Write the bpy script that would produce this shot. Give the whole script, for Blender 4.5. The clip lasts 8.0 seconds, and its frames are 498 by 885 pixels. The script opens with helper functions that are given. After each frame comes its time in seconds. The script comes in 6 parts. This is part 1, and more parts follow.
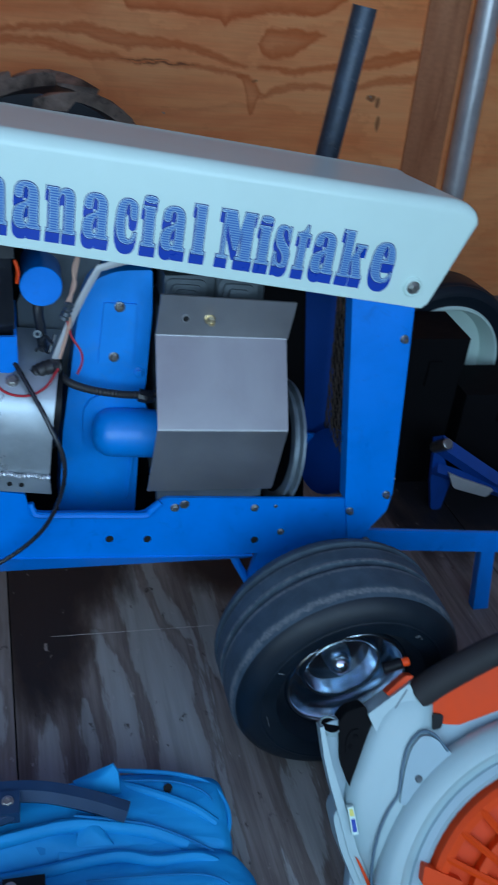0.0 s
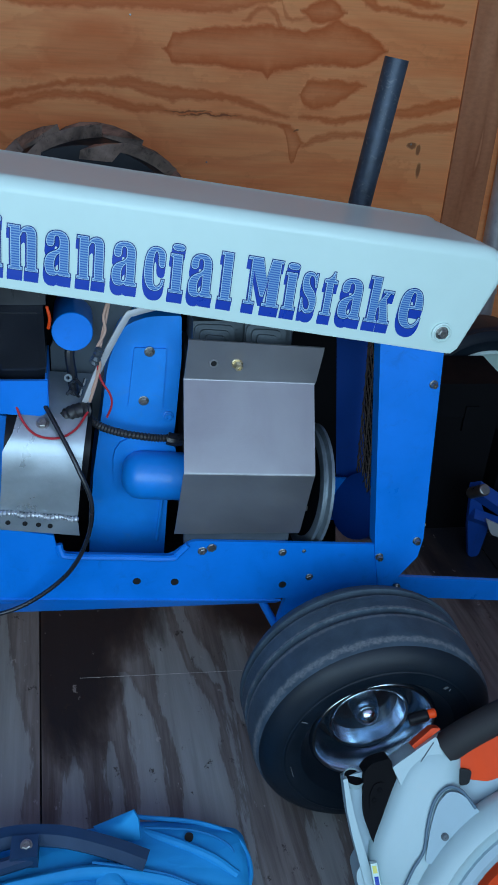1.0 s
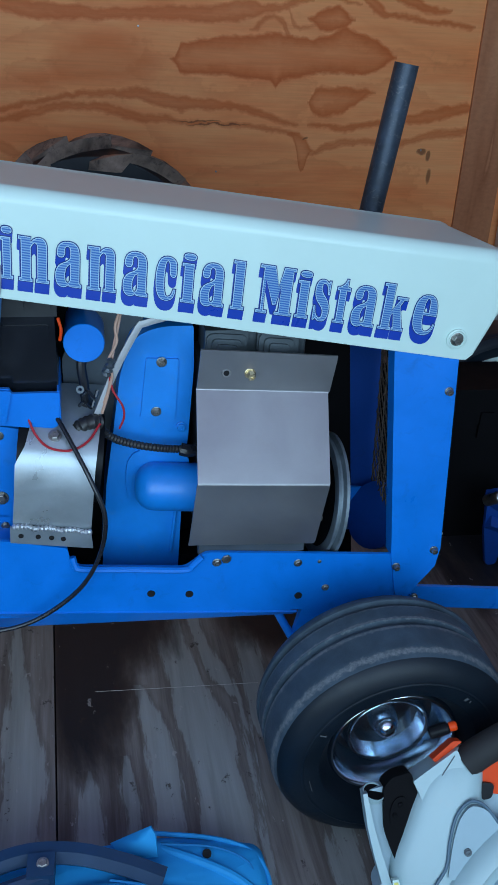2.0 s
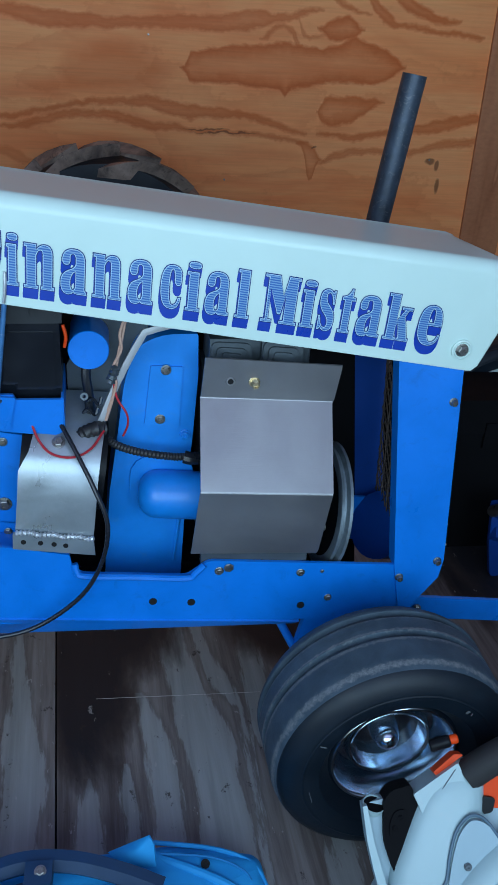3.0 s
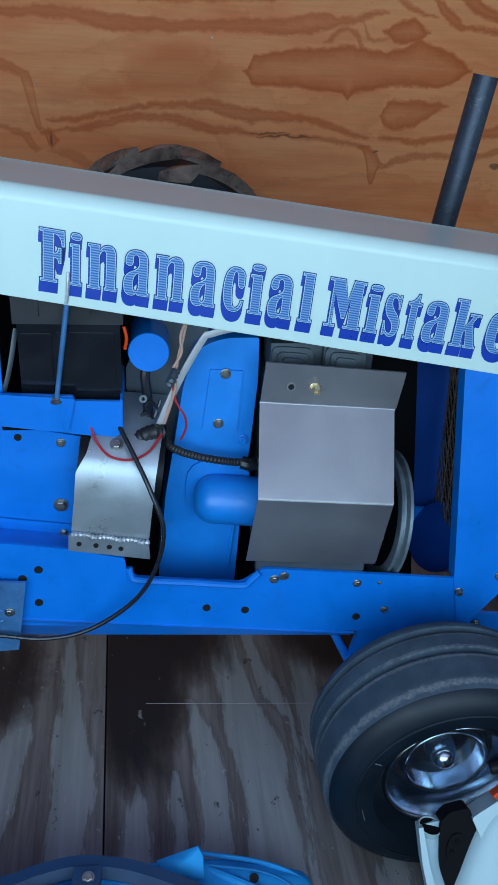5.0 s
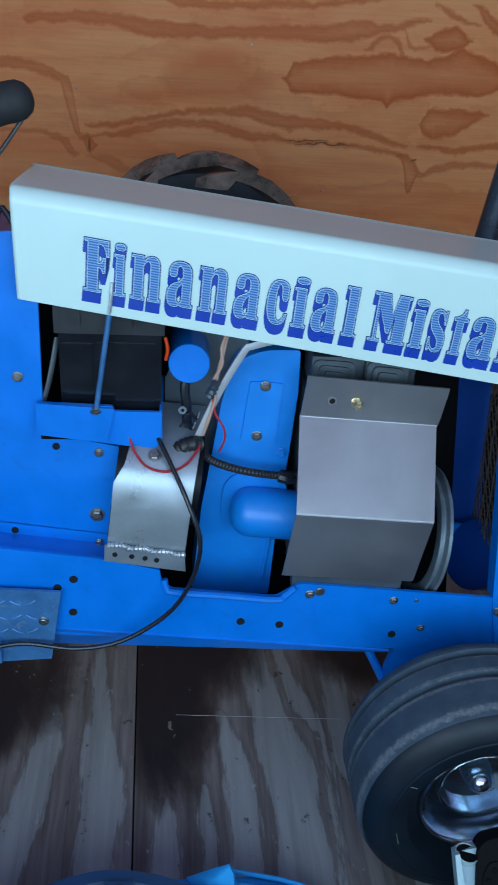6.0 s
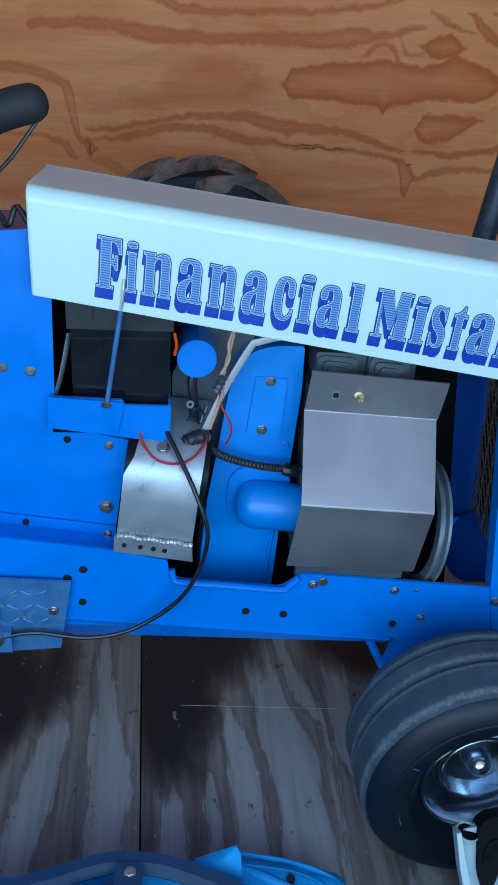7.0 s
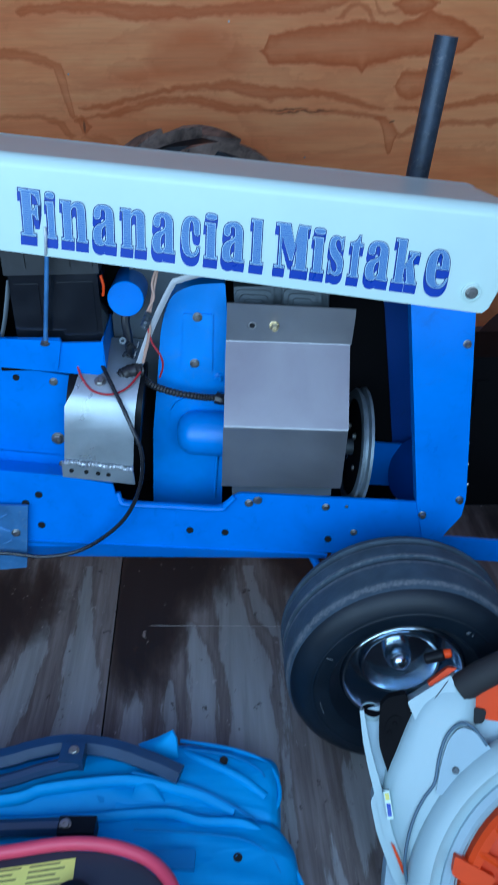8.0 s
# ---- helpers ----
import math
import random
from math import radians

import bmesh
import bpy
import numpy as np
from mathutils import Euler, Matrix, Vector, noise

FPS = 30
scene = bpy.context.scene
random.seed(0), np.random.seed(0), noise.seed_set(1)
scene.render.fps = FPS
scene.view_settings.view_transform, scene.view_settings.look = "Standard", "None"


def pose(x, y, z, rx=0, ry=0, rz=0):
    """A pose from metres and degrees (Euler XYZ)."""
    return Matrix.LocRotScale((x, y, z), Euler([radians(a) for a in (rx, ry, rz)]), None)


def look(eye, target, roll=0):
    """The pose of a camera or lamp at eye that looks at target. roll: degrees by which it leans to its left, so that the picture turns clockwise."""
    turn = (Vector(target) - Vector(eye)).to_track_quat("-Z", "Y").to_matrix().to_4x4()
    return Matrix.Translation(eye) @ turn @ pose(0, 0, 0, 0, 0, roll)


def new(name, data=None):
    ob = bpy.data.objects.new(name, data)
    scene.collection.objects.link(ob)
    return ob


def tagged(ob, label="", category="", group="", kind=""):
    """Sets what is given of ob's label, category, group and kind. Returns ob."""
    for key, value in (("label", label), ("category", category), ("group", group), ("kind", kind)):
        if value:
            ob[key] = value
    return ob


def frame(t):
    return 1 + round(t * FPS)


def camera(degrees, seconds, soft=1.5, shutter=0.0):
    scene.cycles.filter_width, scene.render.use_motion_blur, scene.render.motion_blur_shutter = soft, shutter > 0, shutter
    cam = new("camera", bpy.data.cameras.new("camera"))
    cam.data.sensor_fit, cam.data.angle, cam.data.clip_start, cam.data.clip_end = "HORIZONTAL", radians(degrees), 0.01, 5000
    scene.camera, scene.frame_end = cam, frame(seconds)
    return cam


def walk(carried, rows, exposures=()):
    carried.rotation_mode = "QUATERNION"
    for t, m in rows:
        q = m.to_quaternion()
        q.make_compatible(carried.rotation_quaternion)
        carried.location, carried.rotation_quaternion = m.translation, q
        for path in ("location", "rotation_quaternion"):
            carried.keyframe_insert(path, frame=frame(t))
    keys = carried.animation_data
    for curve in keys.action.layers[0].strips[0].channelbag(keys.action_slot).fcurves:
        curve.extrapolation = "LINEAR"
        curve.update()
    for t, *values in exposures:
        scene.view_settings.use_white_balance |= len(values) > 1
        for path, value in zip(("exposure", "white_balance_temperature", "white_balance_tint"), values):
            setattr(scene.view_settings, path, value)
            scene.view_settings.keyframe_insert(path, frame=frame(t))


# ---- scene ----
cam = camera(32.9, 8.0, shutter=0.5)
PATH = [
    (0, (0.225, 0.317, 1.397), (0.66, 1.948, 0.324), 6.2),
    (0.2, (0.222, 0.316, 1.396), (0.606, 1.974, 0.346), 6.1),
    (0.5, (0.251, 0.312, 1.403), (0.582, 1.994, 0.373), 5.4),
    (1, (0.264, 0.31, 1.405), (0.587, 2.013, 0.407), 4.6),
    (1.5, (0.26, 0.32, 1.399), (0.56, 2.033, 0.411), 3.5),
    (3, (0.269, 0.327, 1.402), (0.549, 2.054, 0.433), 3.8),
    (3.5, (0.263, 0.325, 1.401), (0.502, 2.062, 0.44), 3.4),
    (4, (0.258, 0.327, 1.398), (0.458, 2.071, 0.439), 3.3),
    (5.5, (0.249, 0.366, 1.388), (0.392, 2.111, 0.422), 3.4),
    (6, (0.23, 0.374, 1.396), (0.337, 2.125, 0.436), 3.6),
    (6.3, (0.21, 0.363, 1.399), (0.298, 2.121, 0.449), 3.5),
    (6.5, (0.206, 0.347, 1.398), (0.289, 2.112, 0.46), 3.2),
    (7, (0.203, 0.328, 1.396), (0.33, 2.085, 0.448), 3.9),
    (7.2, (0.251, 0.305, 1.390), (0.335, 2.066, 0.447), 3.0),
    (7.5, (0.338, 0.227, 1.394), (0.399, 1.992, 0.454), 1.9),
    (7.7, (0.410, 0.174, 1.379), (0.440, 1.937, 0.438), 0.9),
    (8, (0.461, 0.143, 1.379), (0.43, 1.883, 0.394), -0.9),
]
EXPOSURES = [(0, -0.16, 6300, 10), (0.5, -0.10, 6450, 10), (1, -0.06, 6550, 10), (3.5, 0.02, 6600, 10), (6.0, 0.02, 6500, 10), (6.5, 0.05, 6350, 10), (7, 0.12, 6150, 10), (7.5, 0.13, 5980, 10), (8, 0.15, 5880, 10)]
walk(cam, [(t, look(eye, target, roll)) for t, eye, target, roll in PATH], EXPOSURES)

# ---- light ----
world = bpy.data.worlds.new("sky")
scene.world = world
world.use_nodes = True
wn = world.node_tree
sky = wn.nodes.new("ShaderNodeTexSky")
sky.sky_type = "NISHITA"
sky.sun_disc = False
sky.sun_elevation, sky.sun_rotation = radians(38), radians(60)
wn.nodes["Background"].inputs["Strength"].default_value = 0.12
wn.links.new(sky.outputs["Color"], wn.nodes["Background"].inputs["Color"])
DOOR_X0, DOOR_X1, DOOR_H, FRONT_Y = -1.5, 1.8, 2.15, -0.45
door_light = bpy.data.lights.new("doorway_daylight", "AREA")
door_light.shape, door_light.size, door_light.size_y = "RECTANGLE", DOOR_X1 - DOOR_X0, DOOR_H - 0.7
door_light.energy, door_light.color = 68.5, (0.515, 0.770, 1.0)
lamp = new("doorway_daylight", door_light)
lamp.matrix_world = look(((DOOR_X0 + DOOR_X1) / 2, FRONT_Y - 0.02, 1.4), ((DOOR_X0 + DOOR_X1) / 2, 3.0, 1.7))


# ---- materials ----
def tree(name):
    m = bpy.data.materials.new(name)
    m.use_nodes = True
    t = m.node_tree
    return m, t, t.nodes["Principled BSDF"]


def node(t, kind, **inputs):
    n = t.nodes.new(kind)
    for k, v in inputs.items():
        n.inputs[k].default_value = v
    return n


def mapped(t, scale, source="Object", jitter=0.0):
    """Object coordinates, stretched; jitter shifts them by the object's own random number."""
    c = t.nodes.new("ShaderNodeTexCoord")
    mp = t.nodes.new("ShaderNodeMapping")
    mp.inputs["Scale"].default_value = scale
    t.links.new(c.outputs[source], mp.inputs["Vector"])
    if jitter:
        info = t.nodes.new("ShaderNodeObjectInfo")
        mul = t.nodes.new("ShaderNodeVectorMath")
        mul.operation = "SCALE"
        mul.inputs[0].default_value = (jitter, jitter * 0.7, jitter * 0.3)
        t.links.new(info.outputs["Random"], mul.inputs["Scale"])
        t.links.new(mul.outputs["Vector"], mp.inputs["Location"])
    return mp


def noise_tex(t, vec, scale, detail=4.0, rough=0.55, distort=0.0):
    n = node(t, "ShaderNodeTexNoise", Scale=scale, Detail=detail, Roughness=rough, Distortion=distort)
    t.links.new(vec.outputs["Vector"], n.inputs["Vector"])
    return n


def ramp(t, source, stops):
    r = t.nodes.new("ShaderNodeValToRGB")
    while len(r.color_ramp.elements) < len(stops):
        r.color_ramp.elements.new(0.5)
    for e, (p, c) in zip(r.color_ramp.elements, stops):
        e.position = p
        e.color = (*c, 1.0) if len(c) == 3 else c
    t.links.new(source, r.inputs["Fac"])
    return r


def mix(t, fac, a, b, blend="MIX"):
    m = t.nodes.new("ShaderNodeMix")
    m.data_type, m.blend_type = "RGBA", blend
    for sock, v in ((m.inputs[0], fac), (m.inputs[6], a), (m.inputs[7], b)):
        if isinstance(v, (int, float)):
            sock.default_value = v
        elif isinstance(v, tuple):
            sock.default_value = (*v, 1.0)
        else:
            t.links.new(v, sock)
    return m.outputs[2]


def math_node(t, op, a, b=0.0):
    m = t.nodes.new("ShaderNodeMath")
    m.operation = op
    for sock, v in ((m.inputs[0], a), (m.inputs[1], b)):
        if isinstance(v, (int, float)):
            sock.default_value = v
        else:
            t.links.new(v, sock)
    return m.outputs[0]


def bump(t, bsdf, height, strength, distance=0.002):
    b = node(t, "ShaderNodeBump", Strength=strength, Distance=distance)
    t.links.new(height, b.inputs["Height"])
    t.links.new(b.outputs["Normal"], bsdf.inputs["Normal"])


def surface(name, base, rough=0.5, metal=0.0, vary=0.12, dirt=None, dirt_amount=0.3, scale=9.0, grain=220.0, relief=0.15,
            coat=0.0, stretch=(1, 1, 1), spec=0.5, rough_vary=0.12):
    """A painted, cast, moulded or bare surface with uneven tone at two scales, grime and fine relief."""
    m, t, b = tree(name)
    big = noise_tex(t, mapped(t, (1, 1, 1)), scale, 5, 0.6, 0.4)
    fine = noise_tex(t, mapped(t, stretch), grain, 3, 0.6)
    dark = tuple(c * (1 - vary) for c in base)
    light = tuple(min(1.0, c * (1 + vary)) for c in base)
    col = ramp(t, big.outputs["Fac"], [(0.3, dark), (0.7, light)]).outputs["Color"]
    if dirt:
        spots = noise_tex(t, mapped(t, (1, 1, 1)), scale * 3.3, 6, 0.7, 0.8)
        mask = ramp(t, spots.outputs["Fac"], [(0.56, (0, 0, 0)), (0.74, (dirt_amount,) * 3)]).outputs["Color"]
        col = mix(t, mask, col, dirt)
    t.links.new(col, b.inputs["Base Color"])
    r = ramp(t, big.outputs["Fac"], [(0.3, (max(0.02, rough - rough_vary * 0.6),) * 3), (0.75, (min(1.0, rough + rough_vary),) * 3)])
    t.links.new(r.outputs["Color"], b.inputs["Roughness"])
    b.inputs["Metallic"].default_value = metal
    b.inputs["Specular IOR Level"].default_value = spec
    b.inputs["Coat Weight"].default_value = coat
    b.inputs["Coat Roughness"].default_value = 0.08
    bump(t, b, fine.outputs["Fac"], relief, 0.0008)
    return m


def wood_figure(name, light, mid, dark, along, across, bands, sheet_jitter, stain=None, stain_cut=(0.5, 0.7), rough=0.6, patches=None):
    """Rotary-cut plywood: flame-shaped contour figure stretched along the grain, with fibre lines and stains."""
    m, t, b = tree(name)
    field = noise_tex(t, mapped(t, (along, across, across), jitter=sheet_jitter), 1.0, 2.6, 0.42, 0.55)
    turns = math_node(t, "MULTIPLY", field.outputs["Fac"], bands)
    band = math_node(t, "FRACT", turns)
    fig = ramp(t, band, [(0.0, light), (0.55, light), (0.86, mid), (0.97, dark), (1.0, light)])
    broad = noise_tex(t, mapped(t, (along * 0.7, across * 0.8, across * 0.8), jitter=sheet_jitter + 3.1), 1.0, 3, 0.5, 0.6)
    tone = ramp(t, broad.outputs["Fac"], [(0.42, (1, 1, 1)), (0.56, (0.80, 0.68, 0.58)), (0.66, (0.66, 0.50, 0.38))])
    col = mix(t, 0.85, fig.outputs["Color"], tone.outputs["Color"], "MULTIPLY")
    fib = noise_tex(t, mapped(t, (along * 5, across * 55, across * 55)), 1.0, 3, 0.6)
    fibres = ramp(t, fib.outputs["Fac"], [(0.3, (0.84, 0.80, 0.76)), (0.62, (1.05, 1.04, 1.03))])
    col = mix(t, 0.7, col, fibres.outputs["Color"], "MULTIPLY")
    if patches:
        pn = noise_tex(t, mapped(t, (along * 0.9, across * 1.1, across * 1.1), jitter=sheet_jitter + 7.7), 1.0, 4, 0.55, 0.9)
        mask = ramp(t, pn.outputs["Fac"], [(0.47, (0, 0, 0)), (0.53, (0.8, 0.8, 0.8))])
        col = mix(t, mask.outputs["Color"], col, patches)
    if stain:
        sn = noise_tex(t, mapped(t, (along * 0.8, across * 0.45, 1), jitter=sheet_jitter + 1.3), 1.0, 6, 0.62, 0.5)
        mask = ramp(t, sn.outputs["Fac"], [(stain_cut[0], (0, 0, 0)), (stain_cut[1], (0.9, 0.9, 0.9))])
        col = mix(t, mask.outputs["Color"], col, stain)
        spk = noise_tex(t, mapped(t, (1, 1, 1)), 42, 4, 0.7)
        specks = ramp(t, spk.outputs["Fac"], [(0.66, (0, 0, 0)), (0.72, (0.7, 0.7, 0.7))])
        col = mix(t, specks.outputs["Color"], col, tuple(c * 0.5 for c in stain))
    t.links.new(col, b.inputs["Base Color"])
    b.inputs["Roughness"].default_value = rough
    bump(t, b, fib.outputs["Fac"], 0.25, 0.001)
    return m




def flame_plywood():
    """Rotary-cut wall plywood: pale face with orange latewood bands that wander, pinch at knots and close into flames."""
    m, t, b = tree("varnished_plywood")
    sep = t.nodes.new("ShaderNodeSeparateXYZ")
    t.links.new(mapped(t, (1, 1, 1)).outputs["Vector"], sep.inputs["Vector"])
    X, Z = sep.outputs["X"], sep.outputs["Z"]
    ragged = noise_tex(t, mapped(t, (26, 1, 34)), 1.0, 6, 0.62)
    wander = noise_tex(t, mapped(t, (14, 1, 9)), 1.0, 3, 0.55)
    fib = noise_tex(t, mapped(t, (5, 1, 150)), 1.0, 3, 0.6)
    rag = math_node(t, "SUBTRACT", ragged.outputs["Fac"], 0.5)
    pale = noise_tex(t, mapped(t, (1.6, 1, 9)), 1.0, 4, 0.6, 0.5)
    col = ramp(t, pale.outputs["Fac"], [(0.3, (0.97, 0.325, 0.108)), (0.7, (0.99, 0.425, 0.168))]).outputs["Color"]
    # broad soft smears and a faint general figure
    smear = noise_tex(t, mapped(t, (1.1, 1, 7)), 1.0, 4, 0.6, 0.6)
    smears = ramp(t, smear.outputs["Fac"], [(0.48, (0, 0, 0)), (0.64, (0.55,) * 3)])
    col = mix(t, smears.outputs["Color"], col, (0.88, 0.235, 0.070))
    wide = noise_tex(t, mapped(t, (0.85, 1, 1.9)), 1.0, 2.5, 0.5, 0.35)
    h = math_node(t, "ADD", math_node(t, "MULTIPLY", Z, 5.0), math_node(t, "MULTIPLY", wide.outputs["Fac"], 8.0))
    h = math_node(t, "ADD", h, math_node(t, "MULTIPLY", rag, 0.5))
    figure = ramp(t, math_node(t, "FRACT", h), [(0.0, (0, 0, 0)), (0.6, (0, 0, 0)), (0.95, (0.20,) * 3), (1.0, (0, 0, 0))])
    col = mix(t, figure.outputs["Color"], col, (0.64, 0.135, 0.030))
    jitter = math_node(t, "ADD", math_node(t, "MULTIPLY", rag, 0.034), math_node(t, "MULTIPLY", math_node(t, "SUBTRACT", wander.outputs["Fac"], 0.5), 0.024))
    u = math_node(t, "DIVIDE", math_node(t, "ADD", X, 1.0), 2.7)

    def band(under, crisp, strength, line):
        """A latewood band or flame: (x, middle z, half width) along it; crisp ones are darkest inside their edge."""
        path = ramp(t, u, [((x + 1.0) / 2.7, ((z - 0.5), h * 5, 0.0)) for x, z, h in [(line[0][0] - 0.02, line[0][1], 0.0)] + line + [(line[-1][0] + 0.02, line[-1][1], 0.0)]])
        rg = t.nodes.new("ShaderNodeSeparateColor")
        t.links.new(path.outputs["Color"], rg.inputs["Color"])
        off = math_node(t, "ABSOLUTE", math_node(t, "ADD", math_node(t, "SUBTRACT", math_node(t, "SUBTRACT", Z, 0.5), rg.outputs["Red"]), jitter))
        half = math_node(t, "MULTIPLY", rg.outputs["Green"], 0.2)
        d = math_node(t, "ADD", math_node(t, "MULTIPLY", math_node(t, "SUBTRACT", half, off), 12.0), 0.1)
        d = math_node(t, "MULTIPLY", d, math_node(t, "GREATER_THAN", half, 0.0012))
        stops = [(0.02, 0.0), (0.10, 0.55), (0.17, 0.90), (0.30, 0.74), (0.55, 0.46), (0.85, 0.32)] if crisp else [(0.0, 0.0), (0.3, 0.16), (0.9, 0.55)]
        mask = ramp(t, d, [(p, (k * strength,) * 3) for p, k in stops]).outputs["Color"]
        return mix(t, mask, under, (0.64, 0.122, 0.022))

    col = band(col, True, 1.0, [(0.479, 1.099, 0.011), (0.497, 1.101, 0.046), (0.554, 1.112, 0.056), (0.635, 1.115, 0.062), (0.716, 1.117, 0.068), (0.798, 1.12, 0.074), (0.827, 1.121, 0.079), (0.844, 1.109, 0.095), (0.86, 1.118, 0.075), (0.962, 1.127, 0.061), (1.044, 1.139, 0.065), (1.084, 1.152, 0.073), (1.148, 1.142, 0.064), (1.212, 1.136, 0.052), (1.271, 1.14, 0.009)])
    col = band(col, True, 0.8, [(-0.412, 1.246, 0.015), (-0.187, 1.256, 0.019), (-0.112, 1.252, 0.02), (-0.017, 1.24, 0.026), (0.078, 1.232, 0.021), (0.194, 1.234, 0.018), (0.311, 1.237, 0.015), (0.468, 1.246, 0.022), (0.606, 1.251, 0.027), (0.685, 1.264, 0.032), (0.744, 1.269, 0.027), (0.784, 1.271, 0.015), (0.863, 1.285, 0.011), (0.951, 1.308, 0.004)])
    col = band(col, True, 0.8, [(-0.053, 1.36, 0.004), (0.023, 1.345, 0.015), (0.101, 1.322, 0.016), (0.236, 1.319, 0.012), (0.392, 1.328, 0.01), (0.586, 1.339, 0.009), (0.778, 1.37, 0.009), (0.91, 1.405, 0.003)])
    col = band(col, False, 0.8, [(0.015, 1.077, 0.009), (0.074, 1.065, 0.088), (0.193, 1.087, 0.115), (0.293, 1.092, 0.106), (0.373, 1.077, 0.079), (0.454, 1.077, 0.009)])
    col = band(col, False, 0.7, [(-0.281, 1.033, 0.005), (-0.205, 0.998, 0.051), (-0.067, 1.004, 0.042), (0.053, 1.014, 0.038)])
    col = band(col, True, 0.8, [(-0.221, 0.914, 0.006), (-0.131, 0.918, 0.009), (-0.05, 0.936, 0.008), (0.031, 0.957, 0.009), (0.111, 0.97, 0.009), (0.192, 0.976, 0.01), (0.273, 0.983, 0.011), (0.334, 0.984, 0.016), (0.416, 0.967, 0.023), (0.499, 0.953, 0.025), (0.582, 0.951, 0.017), (0.687, 0.951, 0.012), (0.794, 0.931, 0.012), (0.881, 0.906, 0.008), (0.929, 0.895, 0.003)])
    col = band(col, True, 0.75, [(-0.218, 0.874, 0.003), (-0.133, 0.883, 0.009), (-0.072, 0.896, 0.014), (0.009, 0.921, 0.015), (0.07, 0.932, 0.013), (0.192, 0.934, 0.014), (0.274, 0.92, 0.017), (0.356, 0.902, 0.013), (0.481, 0.895, 0.009), (0.586, 0.888, 0.006), (0.734, 0.882, 0.007), (0.863, 0.877, 0.009), (0.933, 0.862, 0.006)])
    col = band(col, True, 0.9, [(0.991, 0.974, 0.039), (1.012, 0.976, 0.052), (1.065, 0.981, 0.047), (1.107, 0.987, 0.044), (1.132, 0.992, 0.032), (1.179, 1.007, 0.014), (1.21, 1.014, 0.004)])
    col = band(col, True, 0.8, [(0.989, 0.896, 0.006), (1.12, 0.887, 0.012), (1.227, 0.903, 0.01), (1.333, 0.923, 0.014), (1.44, 0.94, 0.021), (1.588, 0.973, 0.02)])
    col = band(col, True, 0.7, [(1.002, 0.786, 0.006), (1.043, 0.813, 0.015), (1.106, 0.832, 0.015), (1.171, 0.84, 0.01), (1.259, 0.841, 0.006), (1.348, 0.836, 0.011), (1.453, 0.872, 0.014), (1.605, 0.891, 0.015)])
    col = band(col, True, 1.0, [(0.96, 1.252, 0.007), (0.989, 1.248, 0.027), (1.03, 1.251, 0.036), (1.06, 1.256, 0.04), (1.088, 1.247, 0.022), (1.104, 1.249, 0.005)])
    col = band(col, True, 0.8, [(0.979, 1.359, 0.003), (1.04, 1.326, 0.008), (1.093, 1.309, 0.006), (1.125, 1.303, 0.004)])
    col = band(col, True, 0.85, [(1.112, 1.364, 0.005), (1.151, 1.331, 0.022), (1.187, 1.295, 0.02), (1.232, 1.273, 0.009), (1.316, 1.268, 0.007), (1.443, 1.258, 0.009), (1.551, 1.248, 0.009)])
    col = band(col, True, 0.9, [(1.206, 1.368, 0.005), (1.261, 1.348, 0.025), (1.306, 1.321, 0.022), (1.372, 1.303, 0.012), (1.457, 1.295, 0.005)])
    col = band(col, False, 0.8, [(1.1, 1.262, 0.004), (1.197, 1.234, 0.015), (1.285, 1.207, 0.017), (1.396, 1.173, 0.02), (1.552, 1.142, 0.028)])
    col = band(col, True, 0.7, [(0.75, 1.207, 0.003), (0.773, 1.222, 0.011), (0.797, 1.243, 0.009), (0.826, 1.252, 0.006), (0.857, 1.233, 0.014), (0.876, 1.199, 0.016), (0.885, 1.191, 0.003)])
    col = band(col, True, 0.6, [(0.877, 1.274, 0.004), (0.893, 1.234, 0.014), (0.921, 1.219, 0.005), (0.961, 1.23, 0.004)])
    col = band(col, False, 0.8, [(0.504, 0.826, 0.006), (0.696, 0.823, 0.024), (0.868, 0.817, 0.029), (0.938, 0.811, 0.01)])
    col = band(col, True, 0.5, [(-0.223, 0.803, 0.004), (-0.179, 0.799, 0.013), (-0.129, 0.783, 0.021), (-0.089, 0.767, 0.012)])
    col = band(col, True, 0.8, [(0.915, 0.863, 0.004), (0.935, 0.841, 0.02), (0.958, 0.787, 0.07), (0.972, 0.783, 0.059), (0.987, 0.807, 0.015), (1, 0.801, 0.004)])
    col = band(col, True, 0.7, [(-0.824, 1.106, 0.011), (-0.589, 1.099, 0.011), (-0.471, 1.103, 0.017), (-0.373, 1.087, 0.015), (-0.314, 1.068, 0.015), (-0.282, 0.991, 0.074), (-0.267, 0.944, 0.07), (-0.257, 0.882, 0.007)])
    col = band(col, True, 0.6, [(-0.774, 0.851, 0.008), (-0.61, 0.865, 0.007), (-0.527, 0.878, 0.008), (-0.405, 0.881, 0.007), (-0.324, 0.864, 0.012), (-0.292, 0.831, 0.026), (-0.276, 0.81, 0.012)])
    col = band(col, True, 0.8, [(-0.241, 0.868, 0.008), (-0.225, 0.846, 0.038), (-0.209, 0.843, 0.022)])
    col = band(col, False, 0.7, [(-0.034, 1.312, 0.002), (0.084, 1.18, 0.016), (0.243, 1.166, 0.016), (0.402, 1.172, 0.007)])
